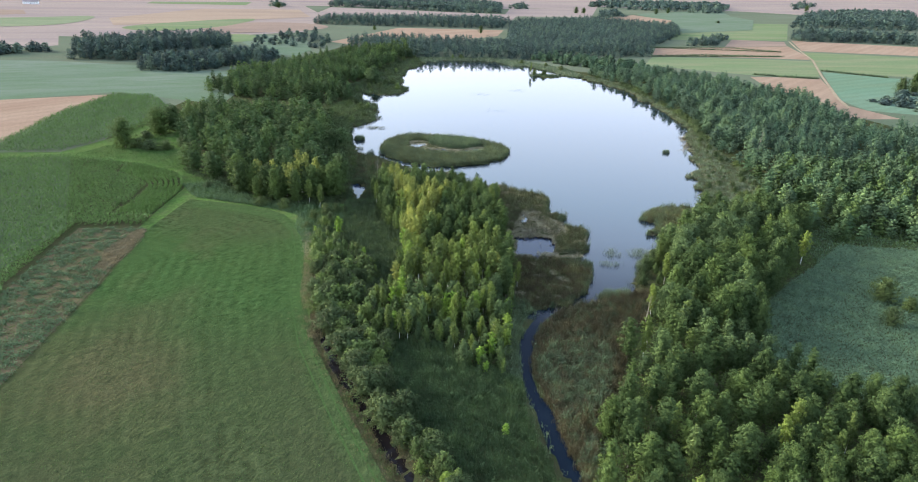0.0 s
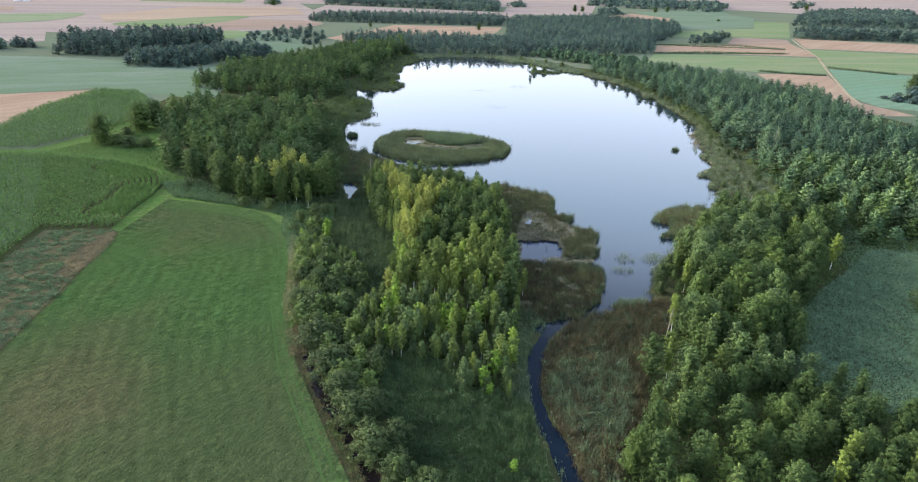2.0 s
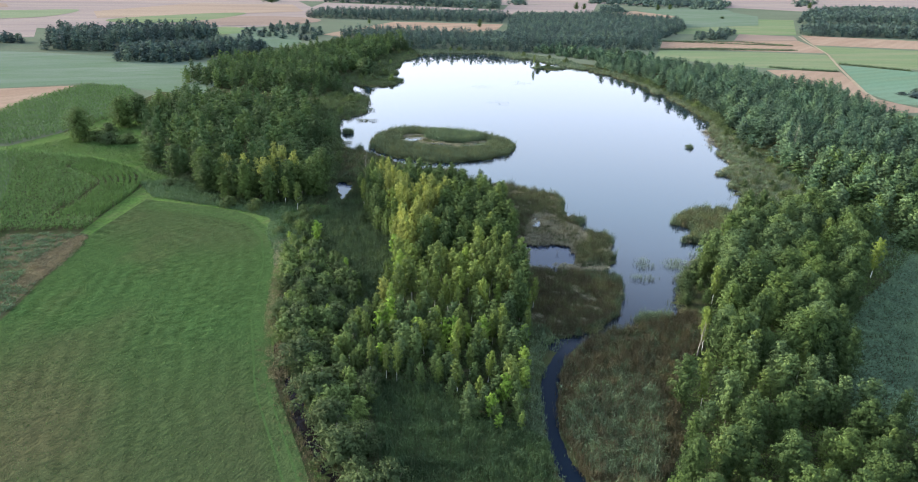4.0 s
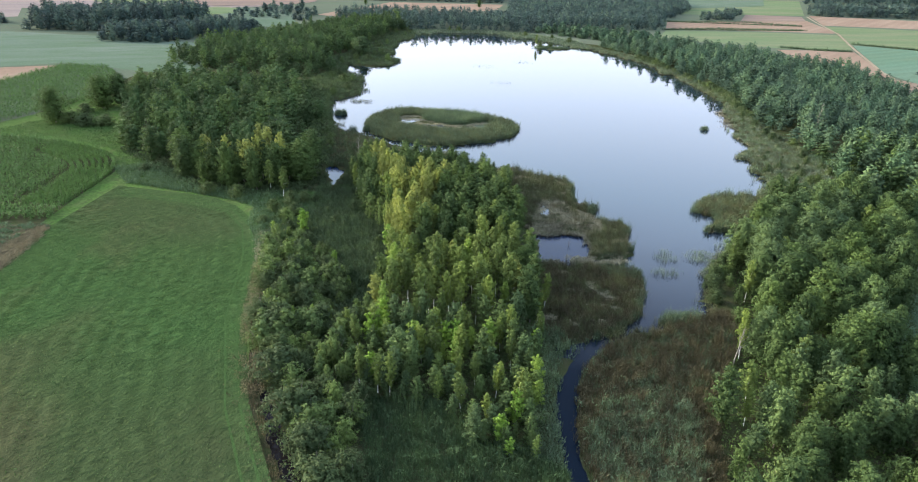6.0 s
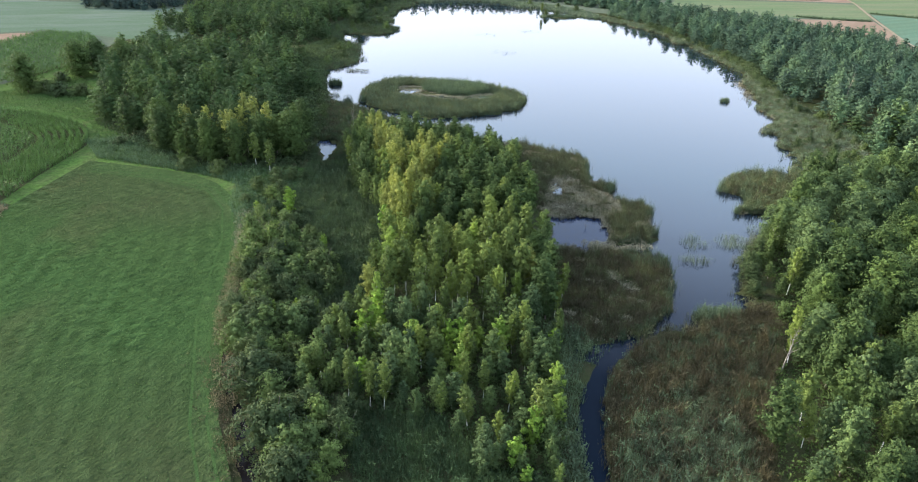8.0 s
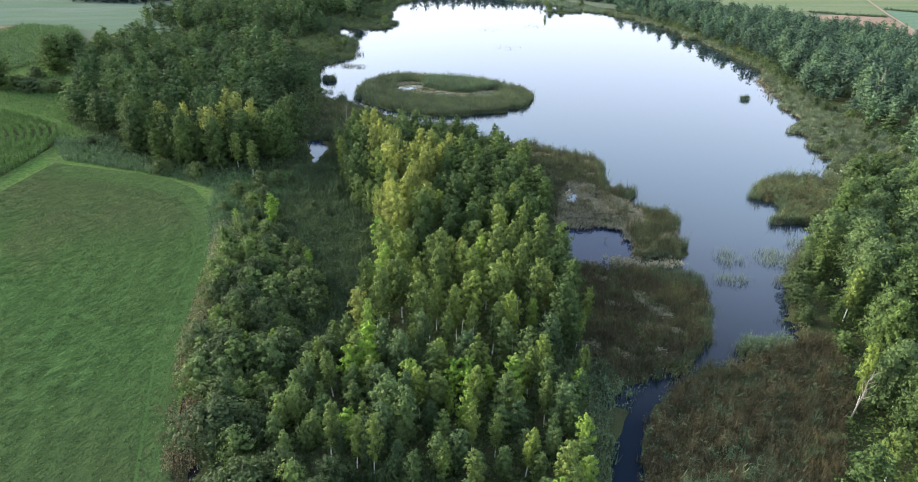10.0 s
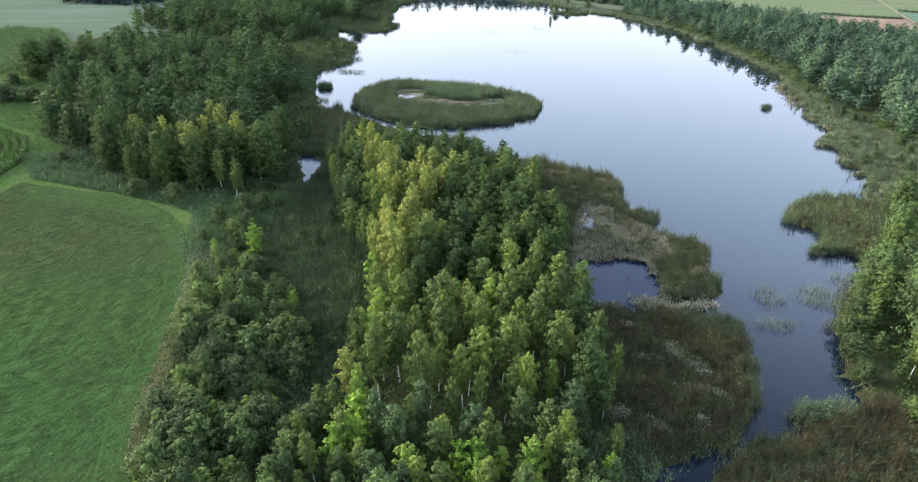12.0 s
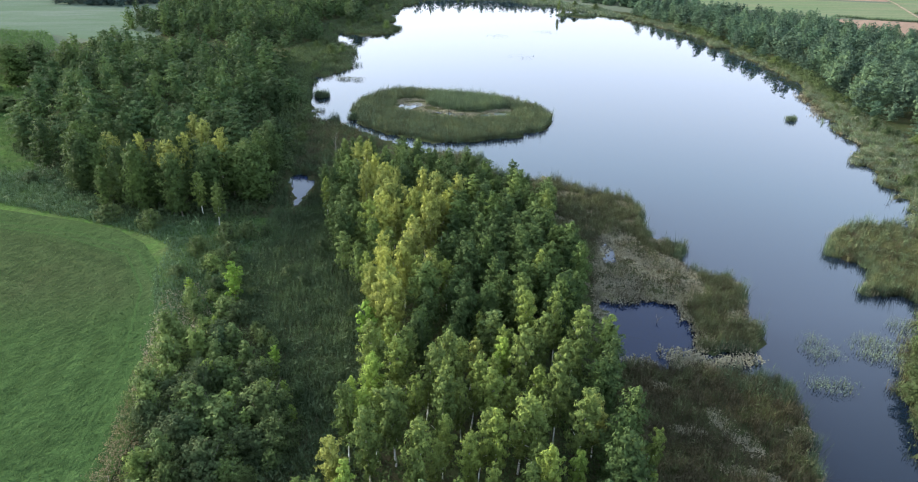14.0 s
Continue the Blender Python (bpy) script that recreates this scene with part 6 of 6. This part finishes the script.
reed_patch("reed_tussock", [(91.8, 265.4), (92.2, 267.2), (94.0, 267.5), (95.2, 266.4), (94.0, 265.2)], 7, 0.8, 1.5, 147, REED_DARK, "dark reed tussock standing alone in the lake", 14, 0.09, 0.25, 0, "reeds", 0.5)
for i, (x, y) in enumerate(((17, 400), (23, 349), (41, 417))):
    oval = [(x + 6 * math.cos(a * 0.7), y + 5 * math.sin(a * 0.7)) for a in range(9)]
    reed_patch("floating_plants", oval, 0.25, 0.02, 0.12, 148 + i, LILY_LEAF, "thin scatter of floating leaves on the open lake", 4, 0.18, 0.5, 0.8, "water plants", 0.42, leafy=0.9)


def snag(x, y, h, seed, label):
    """A bare dead tree: bleached trunk, and each limb a part."""
    r = np.random.RandomState(seed)
    root = new("dead_tree")
    root.matrix_basis = pose(x, y, LAND, 2, 3, 0)
    tagged(root, label, "tree", "dead trees")
    pts = [(r.normal(0, 0.1) * q, r.normal(0, 0.1) * q, h * q - 0.3 * (q == 0)) for q in (0, 0.25, 0.5, 0.75, 1.0)]
    stem = part("trunk", mesh_of("dead_trunk", *tube(pts, [0.12, 0.1, 0.075, 0.045, 0.015]), BARK_DEAD, True), root)
    for k in range(11):
        q, a, reach = 0.3 + 0.06 * k, k * 2.4 + r.uniform(0, 1), h * r.uniform(0.1, 0.17) * (1.15 - 0.06 * k)
        limb = [(0, 0, h * q), (math.cos(a) * reach * 0.5, math.sin(a) * reach * 0.5, h * q + reach * 0.6), (math.cos(a) * reach, math.sin(a) * reach, h * q + reach * 1.4)]
        part("branch", mesh_of("dead_branch", *tube(limb, [0.035, 0.025, 0.008], 4), BARK_DEAD, True), stem)


snag(44.2, 117.5, 7.2, 901, "bare pale dead birch beside the brown sedge")
plant_tree(BIRCH[3], 45.6, 119, LAND, 9, 40, 0.7, "slim pale birch with a thin crown beside the sedge bank", "tree", "birches of the shore grove")
snag(128, 256, 13, 902, "bare pale dead tree rising from the wood")
snag(-26.3, 212, 9.5, 903, "thin bare dead tree at the marsh edge")
plant_tree(BIRCH[2], 17.2, 133, LAND, 7.5, 20, 0.75, "slim pale-stemmed birch at the edge of the channel", "tree", "birches of the shore grove")
plant_tree(BIRCH[4], 15.6, 129, LAND, 6.5, 80, 0.7, "slim pale-stemmed birch at the edge of the channel", "tree", "birches of the shore grove")
plant_tree(BIRCH[0], 56, 486, LAND, 8.5, 20, 0.9, "tall yellow-green tree on a small reed islet", "tree", "birches of the shore grove")

GAP_SCRUB = [(-19, 143), (-10, 150), (-7, 142), (-12, 128), (-19, 124), (-21, 134)]
reed_patch("reed_bed", GAP_SCRUB, 3.5, 0.8, 1.8, 162, REED_MARSH, "dark reeds between scrub and birch grove", 14, 0.09, leafy=0.45)
# dark alder and willow leaves deepen the shade between trees by colour
for i, (area, leaf) in enumerate(((HILL, LEAF_ALDER), (GROVE_EAST, LEAF_ALDER), (SHRUBS_WEST, LEAF_WILLOW), (SHRUBS_NORTH, LEAF_WILLOW))):
    reed_patch("undergrowth", area, 1.1, 0.4, 1.4, 140 + i, leaf, "low leafy undergrowth beneath the trees, coloured dark for shade", 9, 0.3, 0.4, 0.2, "undergrowth", 0.4, None, None, 0.9, wet=-0.5)
reed_patch("undergrowth", [(-100, 223), (-84, 207), (-64, 189), (-50, 186), (-38, 186), (-33, 194), (-36, 208), (-46, 258), (-50, 256), (-42, 210), (-50, 193), (-64, 197), (-90, 222)], 1.5, 0.6, 2.0, 146, LEAF_WILLOW, "bushy undergrowth along the edge of the alder wood", 9, 0.34, 0.4, 0.3, "undergrowth", 0.4, None, None, 0.9)
for x, y, h, w in ((7.4, 99.9, 4.6, 0.9), (8.3, 97.5, 2.6, 1.2), (11, 80, 2.4, 1.2)):
    plant_tree(LIME[int(h * 2) % 2], x, y, LAND, h, h * 70, w, *LABELS["young_maple_tree"])


for x, y, h, w in ((53.4, 142.4, 3.2, 1.2), (53.4, 146.4, 2.8, 1.1), (57.4, 151, 3.6, 1.2), (60.5, 155.2, 3.0, 1.2), (65, 160, 3.4, 1.2), (55.4, 147.4, 4.6, 1.0), (52.6, 137, 3.4, 1.1), (50.4, 130.6, 2.6, 1.1)):
    plant_tree(ASPEN[int(h * 10) % 6] if h > 3 else SCRUB[int(h * 10) % 4], x, y, LAND, h, x * 40, w, "fresh green leafy bush leaning over the water", "bush", "bushes of the shore")
reed_patch("reed_bank", [(36.2, 129.6), (38, 132), (42, 132.8), (45, 132.6), (44, 130.5), (39, 128.6)], 5, 1.0, 1.9, 171, REED_GREEN, "grey-green reeds at the tip of the sedge bank", 16, 0.07, leafy=0.45)


reed_patch("reed_bank", [(27, 114), (28, 122), (38, 127.5), (45, 129.5), (47, 124), (40, 113), (34, 108)], 0.5, 1.0, 2.2, 172, REED_DARK, "dark reed tufts standing through the brown sedge", 45, 0.065, 0.38, 0.7, leafy=0.45)


# ---- far farmland ----
field("stubble_field", [(-235, 1000), (-60, 1040), (80, 1050), (110, 1230), (-255, 1330)], STUBBLE_PINK, "pale field behind the far wood", 0.3)
field("tilled_field", [(-662, 891), (-623, 959), (-679, 1040), (-756, 1020)], TILLED, "bare grey-brown tilled field among stubble", 0.14)
field("green_strip", [(-607, 1301), (-423, 1328), (-447, 1446), (-626, 1368)], FIELD_GREEN, "green crop strip near the horizon", 0.14)
for line in ([(187, 626), (244, 647), (324, 649)], [(239, 518), (259, 506), (283, 501)], [(311, 550), (331, 533), (347, 517)], [(207, 707), (303, 723), (343, 693)]):
    reed_patch("tall_crop_edge", line, 0, 1.2, 2.0, 150, REED_DARK, "dark standing crop along a field edge", 6, 0.4, 0.5, 0, "crop", 0.3, rim_of(line, 5, 0.8, 160))
for x, y, h, w in ((-21, 425, 11, 1.5), (-25, 437, 9, 1.4)):
    plant_tree(BROAD[int(h) % 2], x - 33, y, LAND, h, x * 3.0, w, "light green tree standing at the shore wood", "tree", "broadleaf trees by the lake")
for x, y, h, w in ((28, 825, 10, 1.6), (230, 1319, 14, 1.8), (247, 1327, 12, 1.8), (-340, 1259, 11, 3), (404, 1372, 12, 2), (438, 1406, 12, 1.8), (871, 1685, 15, 2.2), (-106, 837, 6, 2), (446, 1145, 4, 5)):
    plant_tree(ALDER[int(x) % 6], x, y, LAND, h, x * 3.0, w, "lone dark tree standing in open farmland", "tree", "lone field trees")


for x, y, h, w in ((309, 440, 11, 0.75), (318, 441, 8, 0.8)):
    plant_tree(WILLOW[1], x, y, LAND, h, x * 3.0, w, "pale grey-green willow tree in open farmland", "tree", "lone field trees")
for x, y, h, w in ((337, 470, 11, 1.0), (345, 474, 12, 1.0), (352, 478, 10, 1.0)):
    plant_tree(BROAD_DARK[int(h) % 3], x, y, LAND, h, x * 3.0, w, "dark tree in a field hedge", "tree", "lone field trees")


def farmhouse(x, y, turn, label):
    """A low white farm building: walls, roof, door and windows."""
    white, _, _, bs = nodes_of("white_plaster")
    bs.inputs["Base Color"].default_value = (0.62, 0.60, 0.56, 1)
    tile, _, _, bt = nodes_of("grey_roofing")
    bt.inputs["Base Color"].default_value = (0.16, 0.12, 0.11, 1)
    dark, _, _, bd = nodes_of("dark_opening")
    bd.inputs["Base Color"].default_value = (0.03, 0.03, 0.035, 1)
    root = new("farm_building")
    root.matrix_basis = pose(x, y, LAND, 0, 0, turn)
    tagged(root, label, "building", "far farm buildings")

    def box(x0, x1, y0, y1, z0, z1):
        v = [(a, b, c) for a in (x0, x1) for b in (y0, y1) for c in (z0, z1)]
        return v, [(0, 1, 3, 2), (4, 6, 7, 5), (0, 4, 5, 1), (2, 3, 7, 6), (0, 2, 6, 4), (1, 5, 7, 3)]
    part("wall", mesh_of("farm_wall", *box(-12, 12, -4, 4, -0.2, 4.2), white), root)
    rv = [(-12.6, -4.7, 4.1), (12.6, -4.7, 4.1), (12.6, 0, 7.6), (-12.6, 0, 7.6), (-12.6, 4.7, 4.1), (12.6, 4.7, 4.1)]
    part("roof", mesh_of("farm_roof", rv, [(0, 1, 2, 3), (3, 2, 5, 4), (0, 4, 5, 1)], tile), root)
    part("door", mesh_of("farm_door", *box(-0.6, 0.6, -4.06, -3.9, 0, 2.1), dark), root)
    for k in (-9, -6, -3, 3, 6, 9):
        part("window", mesh_of("farm_window", *box(k - 0.6, k + 0.6, -4.05, -3.9, 1.2, 2.5), dark), root)


farmhouse(-761, 1191, 25, "long white farm building far across the fields")
